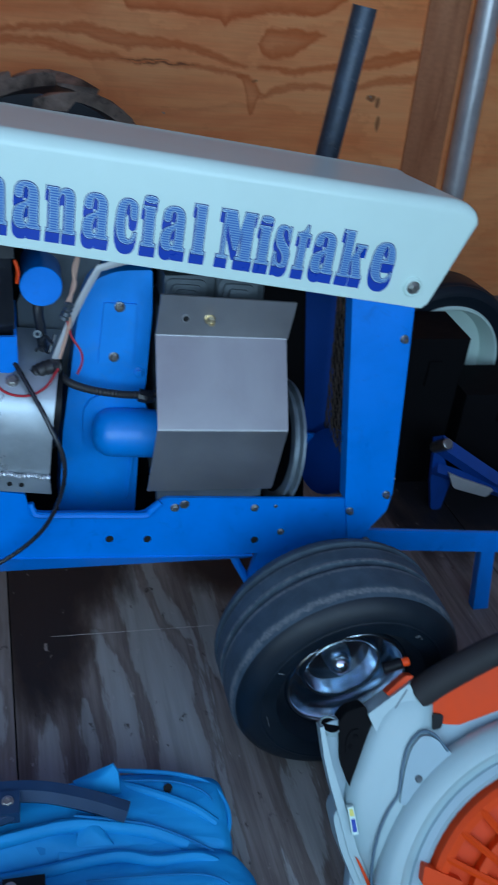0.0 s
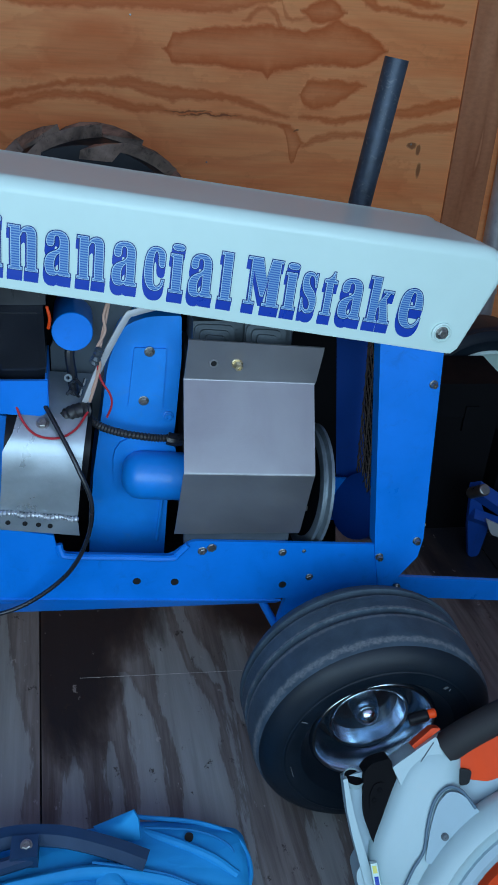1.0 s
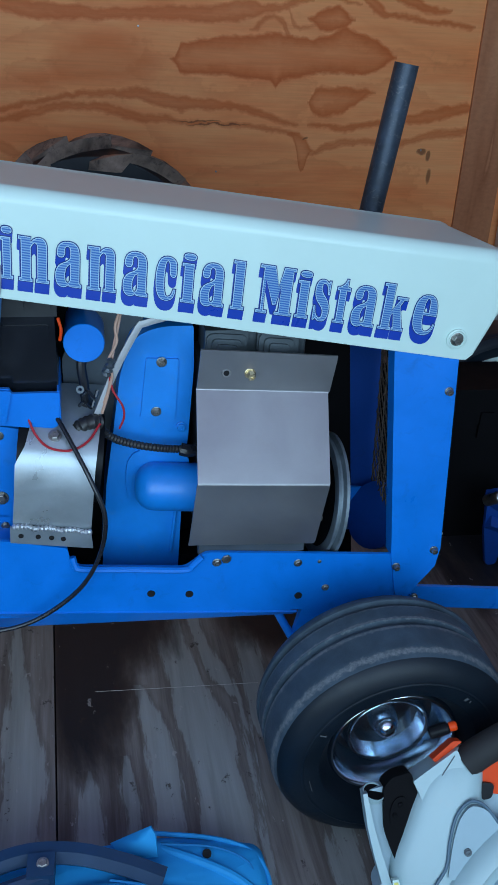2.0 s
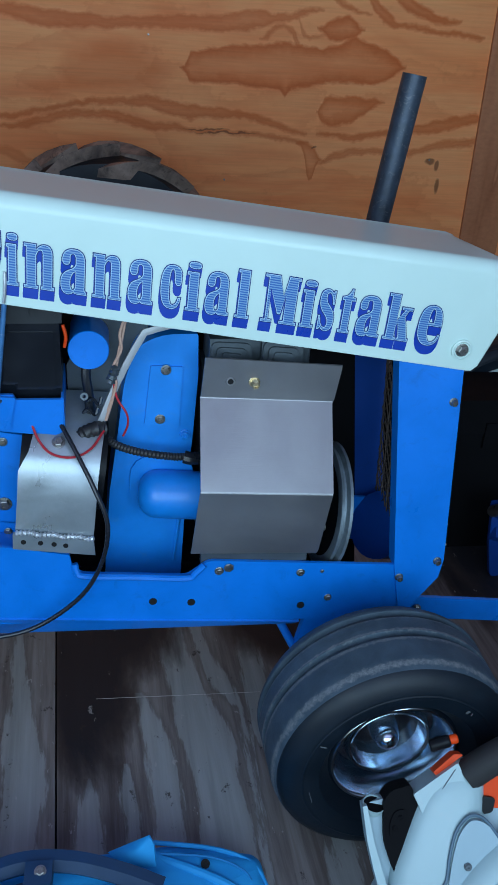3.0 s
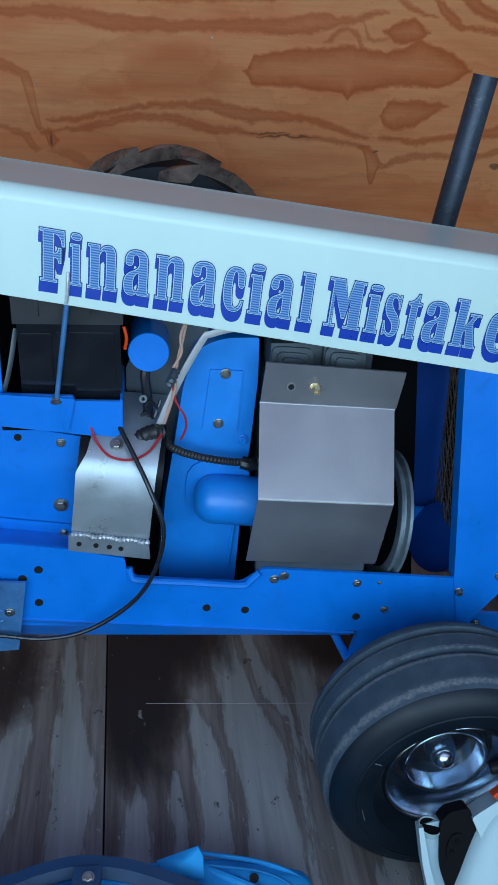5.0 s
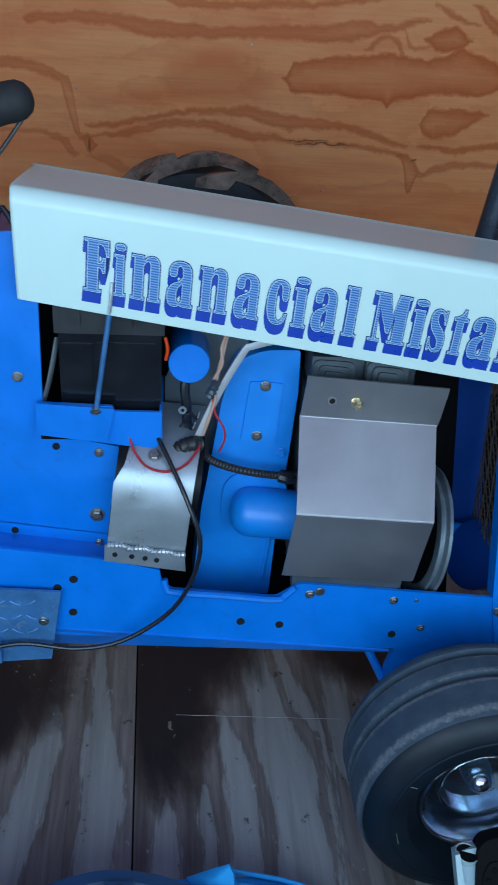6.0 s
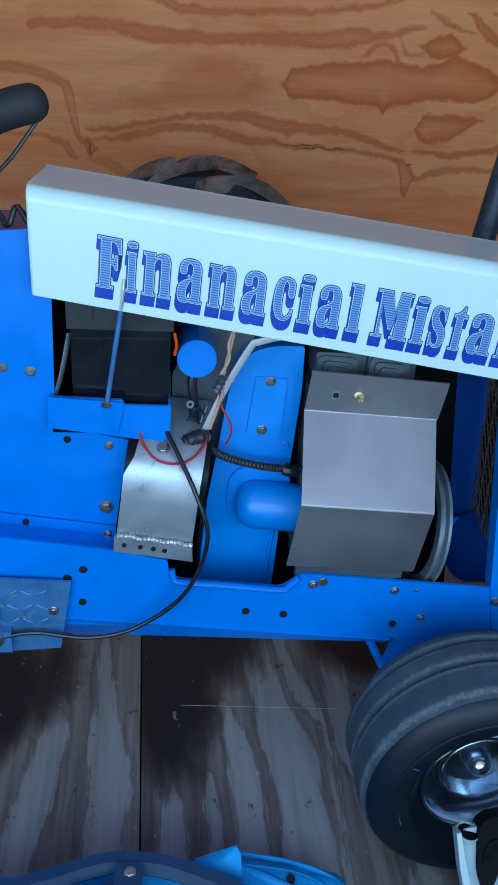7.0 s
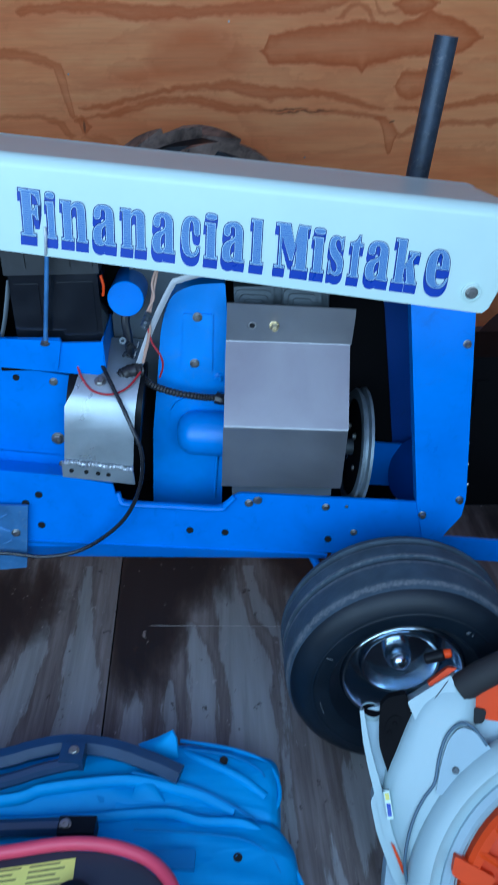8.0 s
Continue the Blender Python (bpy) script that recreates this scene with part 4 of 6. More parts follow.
GLYPHS["t"] = [[(0.06, 0), (0.84, 0), (0.84, 0.06), (0.74, 0.06), (0.74, 0.74), (1, 0.74), (1, 0.81), (0.78, 0.83), (0.78, 1), (0.68, 1), (0.54, 0.83, 0.08, 0.81), (0.08, 0.74), (0.24, 0.74), (0.24, 0.06), (0.06, 0.06)]]
GLYPHS["k"] = [[(0, 0), (0.50, 0), (0.50, 0.06), (0.43, 0.06), (0.43, 0.32), (0.50, 0.38), (0.60, 0.06), (0.54, 0.06), (0.54, 0), (1, 0), (1, 0.06), (0.95, 0.06), (0.74, 0.54), (0.86, 0.68), (1, 0.68), (1, 0.74), (0.58, 0.74), (0.58, 0.68), (0.70, 0.68), (0.43, 0.42), (0.43, 1), (0, 1), (0, 0.94), (0.10, 0.94), (0.10, 0.06), (0, 0.06)]]
GLYPHS["e"] = [[(1, 0.28), (0.90, -0.02, 0.52, -0.02), (0, -0.02, 0, 0.48), (0, 1.02, 0.55, 1.02), (1, 1.02, 1, 0.50), (0.42, 0.50), (0.41, 0.09, 0.62, 0.08), (0.86, 0.08, 0.92, 0.30)], [(0.42, 0.57), (0.64, 0.57), (0.67, 0.93, 0.54, 0.93), (0.42, 0.92, 0.42, 0.57)]]
WORDS = (("F", 0.040, 0.083, 1), ("i", 0.084, 0.108, 1), ("n", 0.110, 0.161, 0), ("a", 0.164, 0.210, 0), ("n", 0.213, 0.263, 0), ("a", 0.267, 0.313, 0), ("c", 0.318, 0.357, 0),
         ("i", 0.359, 0.388, 1), ("a", 0.390, 0.436, 0), ("l", 0.441, 0.470, 1), ("M", 0.484, 0.551, 1), ("i", 0.551, 0.580, 1), ("s", 0.581, 0.615, 0), ("t", 0.617, 0.648, 1),
         ("a", 0.649, 0.698, 0), ("k", 0.700, 0.752, 1), ("e", 0.760, 0.809, 0))




def outline_of(path):
    pts = []
    for p in path:
        if len(p) == 2:
            pts.append(Vector(p))
        else:
            a, c, e = pts[-1], Vector(p[:2]), Vector(p[2:])
            pts += [a * (1 - f) ** 2 + c * 2 * f * (1 - f) + e * f * f for f in (0.17, 0.33, 0.5, 0.67, 0.83, 1.0)]
    out = [p for i, p in enumerate(pts) if (p - pts[i - 1]).length > 1e-4]
    return out


def turned(loop):
    """Twice the loop's area; its sign tells the way it runs."""
    return sum(a.x * b.y - b.x * a.y for a, b in zip(loop, loop[1:] + loop[:1]))


def grown(loop, by):
    """The loop moved outwards by a distance, corners mitred."""
    n, out = len(loop), []
    for i, p in enumerate(loop):
        a, b = (p - loop[i - 1]).normalized(), (loop[(i + 1) % n] - p).normalized()
        na, nb_ = Vector((a.y, -a.x)), Vector((b.y, -b.x))
        m = na + nb_
        m = m / max(1.1, m.length_squared) * 2 if m.length > 1e-3 else na
        out.append(p + m * by)
    return out


def lettering(ch, x0, x1, tall):
    """One letter on the hood's sloping side, in thin layers: block shadow, navy outline, pale edge, lined face."""
    height = 0.080 if ch == "t" else 0.084 if tall else 0.0725
    rim = 0.0022
    loops = [[Vector((p.x * (x1 - x0 - 3.0 * rim) + 1.3 * rim, p.y * (height - rim))) for p in outline_of(path)] for path in GLYPHS[ch]]
    letter = None
    for name, grow, depth, drop, material in (("letter_shadow", 0.0014, 0.0540, 0.0160, LETTER_BLUE), ("letter_outline", 0.0015, 0.0534, 0.0, LETTER_EDGE),
                                              ("letter_edge", 0.0000, 0.0530, 0.0, LETTER_PALE), ("letter_face", -0.0011, 0.0525, 0.0, LETTER_FACE)):
        shapes = []
        for k, loop in enumerate(loops):
            hole = ch in "ae" and k == 1
            if (turned(loop) > 0) == hole:
                loop = loop[::-1]
            shapes.append(grown(loop, grow))
        groups = [[g] for g in shapes] if ch == "i" else [shapes]
        bm = bmesh.new()
        uv = bm.loops.layers.uv.new("flat")
        for layer in range(8 if drop else 1):
            dz = drop * layer / 7
            for group in groups:
                flat = [p for g in group for p in g]
                if ch == "c":
                    spots, _, tris, _, _, _ = delaunay_2d_cdt(flat, [], [list(range(len(flat)))], 1, 1e-7)
                else:
                    spots, tris = flat, [q for q in tessellate_polygon([[(p.x, p.y, 0) for p in g] for g in group]) if len(set(q)) == 3]
                vs = []
                for p in spots:
                    x = x0 + p.x + 0.06 * p.y
                    z = 0.9445 - 0.161 * x + 0.0340 + 0.0065 * (x - 0.05) + p.y - dz
                    vs.append(bm.verts.new((x - 0.13 * dz, depth - 0.000002 * layer, z)))
                for tri in tris:
                    f = bm.faces.new([vs[k] for k in tri])
                    for lp, k in zip(f.loops, tri):
                        lp[uv].uv = (spots[k].x / 0.084, spots[k].y / 0.084)
        made = part(name, bm, material, letter or hood_ob, smooth=0)
        letter = letter or made


for ch, x0, x1, tall in WORDS:
    lettering(ch, x0, x1, tall)

# engine cover: a folded stainless sheet
cover = sheet([(0.066, 0.832), (0.069, 0.818), (0.0835, 0.7515), (0.0835, 0.7500), (0.0828, 0.7486), (0.0818, 0.7474), (-0.0232, 0.6215), (-0.0242, 0.6200), (-0.0246, 0.6182), (-0.0243, 0.6164), (0.013, 0.470), (0.015, 0.462)],
              0, 0, 0.003, skew=[(0.400, 0.643, 0, -0.019), (0.400, 0.643, 0, -0.019), (0.397, 0.640, 0, -0.016), (0.396, 0.638, 0, -0.015), (0.396, 0.638, 0, -0.015), (0.396, 0.637, 0, -0.015),
                                  (0.388, 0.626, 0, -0.016), (0.388, 0.625, 0, -0.016), (0.388, 0.625, 0, -0.016), (0.387, 0.625, 0, -0.016), (0.380, 0.622, 0, -0.014), (0.379, 0.620, 0, -0.014)])
cover_ob = part("engine_cover", cover, STEEL, tractor, "folded bare stainless heat shield", smooth=4)
hex_bolt((0.489, 0.075, 0.781), 0.0078, cover_ob, "brass_screw", (0, -1, 0.05), 0.020, BRASS)
# flat black disc painting the dark inside of the screw hole
dark = lathe([(0.0016, 0.0054), (0.0018, 0.0)], (0.447, 0.0755, 0.783), (0, -1, 0), 16)
part("screw_hole", dark, HOLE, cover_ob)
part("hole_burr", lathe([(0.0, 0.0090), (0.0022, 0.0075), (0.0022, 0.0054), (0.0, 0.0052)], (0.447, 0.0755, 0.783), (0, -1, 0), 18), STEEL, cover_ob)
part("cover_foot", box((0.400, 0.0255, 0.425), (0.604, 0.045, 0.455), 0.002), CAST, tractor)
rust = lathe([(0, 0), (0.001, 0.010), (0.003, 0.008), (0.003, 0)], (0.452, F - 0.001, 0.424), (0, -1, 0), 7)
part("bent_tab", rust, ZINC, tractor)

# cylinder head and block behind the cover
head = bmesh.new()
for k in range(5):
    box((0.425, 0.13 + 0.022 * k, 0.77), (0.60, 0.144 + 0.022 * k, 0.842), 0.003, bm=head)
part("cylinder_head", head, CAST, tractor)
for x in (0.452, 0.545):
    part("head_boss", box((x - 0.038, 0.115, 0.79), (x + 0.038, 0.20, 0.846), 0.016), CAST, tractor)
for x in (0.452, 0.545):
    for k in range(3):
        w, h = 0.036 - 0.009 * k, 0.052 - 0.009 * k
        part("head_fin", plate([(x - w, 0.845 - h * 1.6), (x + w, 0.845 - h * 1.6), (x + w, 0.838 - 0.008 * k), (x - w, 0.842 - 0.008 * k)], 0.110 - 0.005 * k, 0.125, radius=0.014 - 0.003 * k, bevel=0.002), CAST, tractor)
part("engine_block", box((0.41, 0.135, 0.40), (0.60, 0.26, 0.77), 0.01), CAST, tractor)
fly = lathe([(0.014, 0.104), (0.012, 0.112), (0.014, 0.125), (0.018, 0.128), (0.020, 0.118), (0.026, 0.118), (0.029, 0.130), (0.035, 0.130), (0.037, 0.104)], (0.645, 0.15, 0.47), (1, 0.02, -0.12), 48)
pulley_ob = part("pulley", fly, PULLEY, tractor, "grey steel belt pulley")
part("pulley_web", lathe([(0.018, 0.0), (0.018, 0.106), (0.032, 0.106), (0.032, 0.0)], (0.645, 0.15, 0.47), (1, 0.02, -0.12), 40), CASE, pulley_ob)
for k in range(4):
    hex_bolt((0.662, 0.15 + 0.05 * math.cos(k * 1.57 + 0.6), 0.468 + 0.05 * math.sin(k * 1.57 + 0.6)), 0.006, pulley_ob, "hub_bolt", (-1, 0, 0.12))
part("crank_shaft", rod((0.6, 0.15, 0.475), (0.692, 0.15, 0.464), 0.018), CAST, tractor)
# black box added to darken the gap below the engine
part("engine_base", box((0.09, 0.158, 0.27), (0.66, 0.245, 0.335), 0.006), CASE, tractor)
part("front_pan", lathe([(0, 0), (0.004, 0.05), (0.02, 0.068), (0.08, 0.075), (0.08, 0)], (0.875, 0.23, 0.335), (-0.7, -0.3, 0.4), 28), DARKENED_BLUE, tractor)
mesh_screen = bmesh.new()
for k in range(13):
    z = 0.835 - 0.034 * k
    for flip in (1, -1):
        tube([(0.800 + 0.055 * (0.835 - z) + 0.003 * (j % 2), 0.125 + 0.0180 * j, z + flip * (0.0165 if j % 2 else -0.0165)) for j in range(10)], 0.0016, 5, 0, bm=mesh_screen)
part("grille_mesh", mesh_screen, RUSTY, tractor, "rusty expanded metal grille")

# blue blower shroud
shroud = [(0.222, 0.312), (0.236, 0.52), (0.254, 0.65), (0.268, 0.76, 0.05), (0.292, 0.822, 0.04), (0.336, 0.841, 0.03), (0.398, 0.842, 0.006), (0.400, 0.76), (0.392, 0.62, 0.01), (0.384, 0.54), (0.376, 0.312)]
part("blower_shroud", plate(shroud, 0.15, 0.24, radius=0.004, bevel=0.007), BLUE_SATIN, tractor)
part("shroud_plate", plate([(0.314, 0.783), (0.372, 0.780), (0.366, 0.657), (0.302, 0.663)], 0.1455, 0.151, radius=0.004, bevel=0.0014), BLUE_SATIN, tractor)
for x, z in ((0.341, 0.775), (0.331, 0.676)):
    hex_bolt((x, 0.145, z), 0.0075, tractor)
hex_bolt((0.378, 0.148, 0.640), 0.008, tractor, material=BLUE_SATIN)
boss = rod((0.289, 0.126, 0.529), (0.44, 0.116, 0.521), 0.047, 28, round_end=0.036)
part("starter_boss", boss, BLUE_SATIN, tractor)
part("boss_flange", plate([(0.275, 0.60), (0.272, 0.47), (0.395, 0.465), (0.397, 0.598)], 0.1440, 0.151, radius=0.05, bevel=0.003), BLUE_SATIN, tractor)
part("shroud_rib", tube([(0.372, 0.148, 0.48), (0.366, 0.147, 0.42), (0.360, 0.148, 0.35)], 0.004, 8, 4), BLUE_SATIN, tractor)

# battery, tray and hold-down
battery = part("battery", box((-0.006, 0.10, 0.745), (0.160, 0.22, 0.892), 0.006), CASING, tractor, "black plastic battery")
part("battery_lid", box((-0.011, 0.0905, 0.886), (0.165, 0.226, 0.935), 0.005), LID, battery)
for k in range(4):
    part("lid_rib", box((0.0 + 0.041 * k, 0.087, 0.900), (0.032 + 0.041 * k, 0.095, 0.932), 0.003), LID, battery)
part("front_panel", plate([(0.0, 0.762), (0.048, 0.760), (0.048, 0.866), (0.0, 0.866)], 0.0975, 0.101, radius=0.004, bevel=0.001), CASING, battery)
part("front_panel", plate([(0.056, 0.758), (0.150, 0.758), (0.150, 0.868), (0.056, 0.868)], 0.0975, 0.101, radius=0.004, bevel=0.001), CASING, battery)
tray = [(-0.043, 0.770), (-0.046, 0.712, 0.008), (0.140, 0.687, 0.012), (0.158, 0.692, 0.008), (0.162, 0.756), (0.084, 0.757), (0.08, 0.766)]
tray_ob = part("battery_tray", plate(tray, 0.073, 0.080, bevel=0.002), BLUE, tractor)
part("tray_step", plate([(-0.043, 0.772), (-0.046, 0.714), (0.070, 0.700, 0.01), (0.084, 0.764, 0.004)], 0.067, 0.074, bevel=0.002), BLUE, tray_ob)
# tray floor coloured black to carry the shade inside the blue tray
part("tray_floor", box((-0.04, 0.078, 0.70), (0.155, 0.22, 0.742), 0.002), CASE, tray_ob)
part("battery_strap", tube([(-0.036, 0.098, 0.760), (-0.024, 0.105, 0.80), (-0.010, 0.118, 0.868)], 0.0045, 8, 5, flat=0.4), CAST, tractor)
part("tray_end", box((0.1575, 0.076, 0.695), (0.162, 0.22, 0.758), 0.001), BLUE, tray_ob)
rod_ob = part("hold_down_rod", rod((0.053, 0.070, 0.755), (0.082, 0.062, 0.945), 0.0044, 12), TREADPLATE, tractor)
part("hook_wire", tube([(0.080, 0.053, 0.935), (0.083, 0.051, 0.952), (0.085, 0.0515, 0.972), (0.086, 0.0525, 0.985)], 0.0028, 8, 4), WELD, rod_ob)
hex_bolt((0.053, 0.071, 0.760), 0.008, rod_ob, "nut", (0, -0.2, 1))

# coil can
part("coil_can", lathe([(0, 0), (0.0, 0.0338), (0.0012, 0.035), (0.14, 0.035), (0.14, 0)], (0.206, 0.12, 0.825), (0.02, 1, -0.04), 32), BLUE, tractor, "blue painted ignition coil")
part("fire_duct", plate([(0.165, 0.60), (0.165, 0.76), (0.24, 0.93), (0.33, 0.93), (0.27, 0.60)], 0.205, 0.215), CAST, tractor)

# dash tower side
dash = [(-0.55, 0.985), (-0.10, 1.045, 0.02), (-0.03, 1.05), (-0.036, 0.765), (-0.044, 0.72), (-0.03, 0.704), (0.090, 0.680), (0.064, 0.497), (-0.161, 0.528), (-0.55, 0.58)]
part("dash_side", plate(dash, 0.09, 0.096, bevel=0.0015), BLUE, tractor)
part("dash_foot", sheet([(0.090, 0.50), (0.090, 0.475), (0.028, 0.462)], 0, 0, 0.003, skew=[(-0.55, 0.064, 0.085, 0), (-0.55, 0.064, 0.085, 0), (-0.55, 0.066, 0.10, 0.02)]), BLUE, tractor)
part("dash_top", box((-0.40, 0.092, 0.985), (-0.066, 0.26, 1.035), 0.012), DARKENED_BLUE, tractor)
for x, z, r in ((-0.073, 0.809, 0.007), (0.054, 0.669, 0.0065), (0.047, 0.541, 0.0105), (-0.118, 0.815, 0.006), (0.049, 0.480, 0.006)):
    hex_bolt((x, 0.089, z), r, tractor)
for x, z in ((-0.018, 0.680), (-0.100, 0.506)):
    dark_hole((x, 0.0895, z), 0.0065, tractor)

# aluminium bracket with welded hinge strip
alu = sheet([(0.19, 0.722), (0.14, 0.716), (0.10, 0.706), (0.070, 0.692), (0.045, 0.672), (0.029, 0.645), (0.021, 0.60), (0.017, 0.53)], 0, 0, 0.003,
            skew=[(0.125, 0.24, 0, -0.010), (0.125, 0.236, 0, -0.012), (0.118, 0.23, 0, -0.014), (0.108, 0.226, 0, -0.016), (0.100, 0.221, 0, -0.018), (0.082, 0.216, 0, -0.02), (0.078, 0.211, 0, -0.022), (0.070, 0.204, 0, -0.022)], steps_x=2)
alu_ob = part("aluminium_bracket", alu, ALU, tractor)
part("hinge_strip", plate([(0.066, 0.530), (0.064, 0.497), (0.206, 0.474), (0.204, 0.507)], 0.010, 0.0155, bevel=0.001), ALU, alu_ob)
bead = tube([(0.070 + 0.0135 * k, 0.012 + 0.002 * ((k * 7) % 3 - 1), 0.531 - 0.0022 * k + 0.0005 * ((k * 5) % 3 - 1)) for k in range(11)], 0.0046, 8, 4, ridge=0.26)
part("weld_bead", bead, WELD, alu_ob)
for x, z in ((0.083, 0.511), (0.112, 0.507), (0.155, 0.499), (0.135, 0.503)):
    dark_hole((x, 0.0098, z), 0.0045, alu_ob)
hex_bolt((0.150, 0.062, 0.680), 0.009, alu_ob, axis=(0, -0.6, 0.8))
part("starter_body", rod((0.08, 0.12, 0.62), (0.225, 0.12, 0.60), 0.085, 28), BLACK, tractor)
# added black sheet behind battery and shroud, in place of shade
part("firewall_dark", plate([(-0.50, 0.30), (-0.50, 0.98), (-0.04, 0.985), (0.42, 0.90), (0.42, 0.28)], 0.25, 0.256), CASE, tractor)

# foot plate and clevis
foot = part("foot_plate", plate([(-0.32, 0.455), (-0.012, 0.436), (-0.036, 0.282), (-0.33, 0.262)], 0.000, 0.006, bevel=0.001), TREADPLATE, tractor, "worn blue diamond tread plate")
tread_bars = bmesh.new()
for i in range(12):
    for j in range(1, 5):
        x, z = -0.30 + 0.026 * i, 0.285 + 0.032 * j
        s = 1 if (i + j) % 2 else -1
        if x < -0.045 and z < 0.43:
            tube([(x - 0.009, -0.0005, z - 0.005 * s), (x, -0.0018, z), (x + 0.009, -0.0005, z + 0.005 * s)], 0.0022, 6, 2, bm=tread_bars)
part("tread_bars", tread_bars, TREADPLATE, foot)
hex_bolt((-0.045, -0.001, 0.372), 0.007, foot)
part("clevis", box((-0.180, -0.018, 0.288), (-0.122, 0.0, 0.336), 0.010), TREADPLATE, foot)
part("clevis_pin", rod((-0.150, -0.012, 0.335), (-0.152, -0.012, 0.43), 0.006, 12, round_end=0.003), ZINC, foot)
part("cable_end", rod((-0.15, -0.022, 0.318), (-0.15, 0.0, 0.318), 0.016, 18, round_end=0.004), ZINC, foot)

# control cable, loom, wires
part("control_cable", tube([(0.125, 0.120, 0.735), (0.150, 0.085, 0.712), (0.176, 0.040, 0.680), (0.208, -0.005, 0.625), (0.229, -0.022, 0.560), (0.216, -0.024, 0.480), (0.175, -0.022, 0.405),
                            (0.095, -0.020, 0.342), (0.013, -0.018, 0.322), (-0.08, -0.016, 0.333), (-0.15, -0.014, 0.318)], 0.0041, 10, 8), CABLE, tractor)
part("wiring_loom", tube([(0.222, 0.10, 0.678), (0.245, 0.095, 0.655), (0.285, 0.105, 0.632), (0.335, 0.11, 0.618), (0.375, 0.11, 0.614), (0.42, 0.12, 0.610)], 0.0072, 10, 14, ridge=0.10), LOOM, tractor)
part("loom_tape", tube([(0.176, 0.09, 0.672), (0.192, 0.086, 0.681), (0.210, 0.086, 0.690), (0.226, 0.095, 0.686)], 0.0135, 12, 5, ridge=0.07), LOOM, tractor)
part("loom_tail", tube([(0.183, 0.06, 0.655), (0.200, 0.068, 0.660), (0.216, 0.08, 0.672), (0.226, 0.092, 0.682)], 0.0062, 10, 5), CABLE, tractor)
part("ring_terminal", lathe([(-0.002, 0.007), (0.002, 0.007), (0.002, 0.003), (-0.002, 0.003)], (0.196, 0.10, 0.748), (0, -1, 0.3), 18), CAST, tractor)
part("wire_joint", tube([(0.240, 0.098, 0.775), (0.246, 0.094, 0.790), (0.252, 0.098, 0.805)], 0.0075, 8, 4, ridge=0.25), CAST, tractor)
part("loom_tie", tube([(0.372, 0.105, 0.617), (0.385, 0.103, 0.614), (0.396, 0.106, 0.613)], 0.0125, 10, 4), CABLE, tractor)
part("wire_bundle", tube([(0.205, 0.13, 0.70), (0.203, 0.135, 0.74), (0.200, 0.14, 0.78), (0.215, 0.15, 0.83)], 0.009, 10, 6), CABLE, tractor)
part("red_wire", tube([(0.104, 0.080, 0.715), (0.118, 0.060, 0.685), (0.140, 0.042, 0.668), (0.175, 0.036, 0.664), (0.205, 0.05, 0.672), (0.228, 0.08, 0.69)], 0.0022, 7, 8), RED_WIRE, tractor)
part("red_lead", tube([(0.246, 0.10, 0.78), (0.252, 0.098, 0.745), (0.268, 0.096, 0.715), (0.270, 0.10, 0.690), (0.262, 0.105, 0.665)], 0.0020, 7, 8), RED_WIRE, tractor)
part("tan_wire", tube([(0.279, 0.14, 0.90), (0.260, 0.116, 0.86), (0.261, 0.110, 0.83), (0.246, 0.102, 0.80), (0.251, 0.098, 0.77), (0.236, 0.10, 0.72)], 0.0026, 7, 8), PINK_WIRE, tractor)
part("tan_wire", tube([(0.275, 0.14, 0.90), (0.263, 0.118, 0.85), (0.256, 0.112, 0.82), (0.250, 0.104, 0.79), (0.246, 0.10, 0.75), (0.232, 0.10, 0.70)], 0.003, 7, 8), PINK_WIRE, tractor)
part("orange_wire", tube([(0.166, 0.10, 0.88), (0.170, 0.098, 0.86), (0.167, 0.10, 0.84)], 0.0028, 7, 5), ORANGE, tractor)
for x, z in ((0.205, 0.715), (0.212, 0.735)):
    part("wire_tie", tube([(x - 0.012, 0.11, z - 0.004), (x - 0.003, 0.102, z + 0.008), (x + 0.008, 0.105, z - 0.006), (x + 0.014, 0.11, z + 0.006)], 0.003, 6, 5), CABLE, tractor)
part("support_strap", tube([(0.220, 0.10, 0.690), (0.255, 0.105, 0.775), (0.296, 0.112, 0.852), (0.31, 0.115, 0.862), (0.36, 0.118, 0.874), (0.41, 0.12, 0.88)], 0.0068, 6, 4, flat=0.5), GREY_PAINT, tractor)

# exhaust stack on the far side
stack = lathe([(0, 0.022), (0, 0.026), (1.03, 0.026), (1.03, 0.022), (0.9, 0.022), (0.9, 0)], (0.750, 0.56, 0.22), (0.139, 0.03, 0.99), 28)
part("exhaust_pipe", stack, BLACK_STEEL, tractor, "straight black steel exhaust pipe")
part("exhaust_elbow", tube([(0.56, 0.24, 0.55), (0.66, 0.40, 0.45), (0.75, 0.53, 0.34), (0.765, 0.565, 0.42)], 0.024, 14, 6), BLACK_STEEL, tractor)

# padded lever beside the dash
lever = part("padded_lever", tube([(-0.50, 0.24, 1.06), (-0.40, 0.22, 1.095), (-0.22, 0.205, 1.160), (-0.10, 0.20, 1.206), (-0.066, 0.20, 1.216)], 0.0305, 18, 6), GRIP, tractor, "black foam-padded control lever")
part("lever_tip", lathe([(-0.004, 0.0303), (0.010, 0.029), (0.022, 0.022), (0.028, 0.012), (0.030, 0)], (-0.066, 0.20, 1.216), (0.96, 0, 0.28), 18), GRIP, lever)
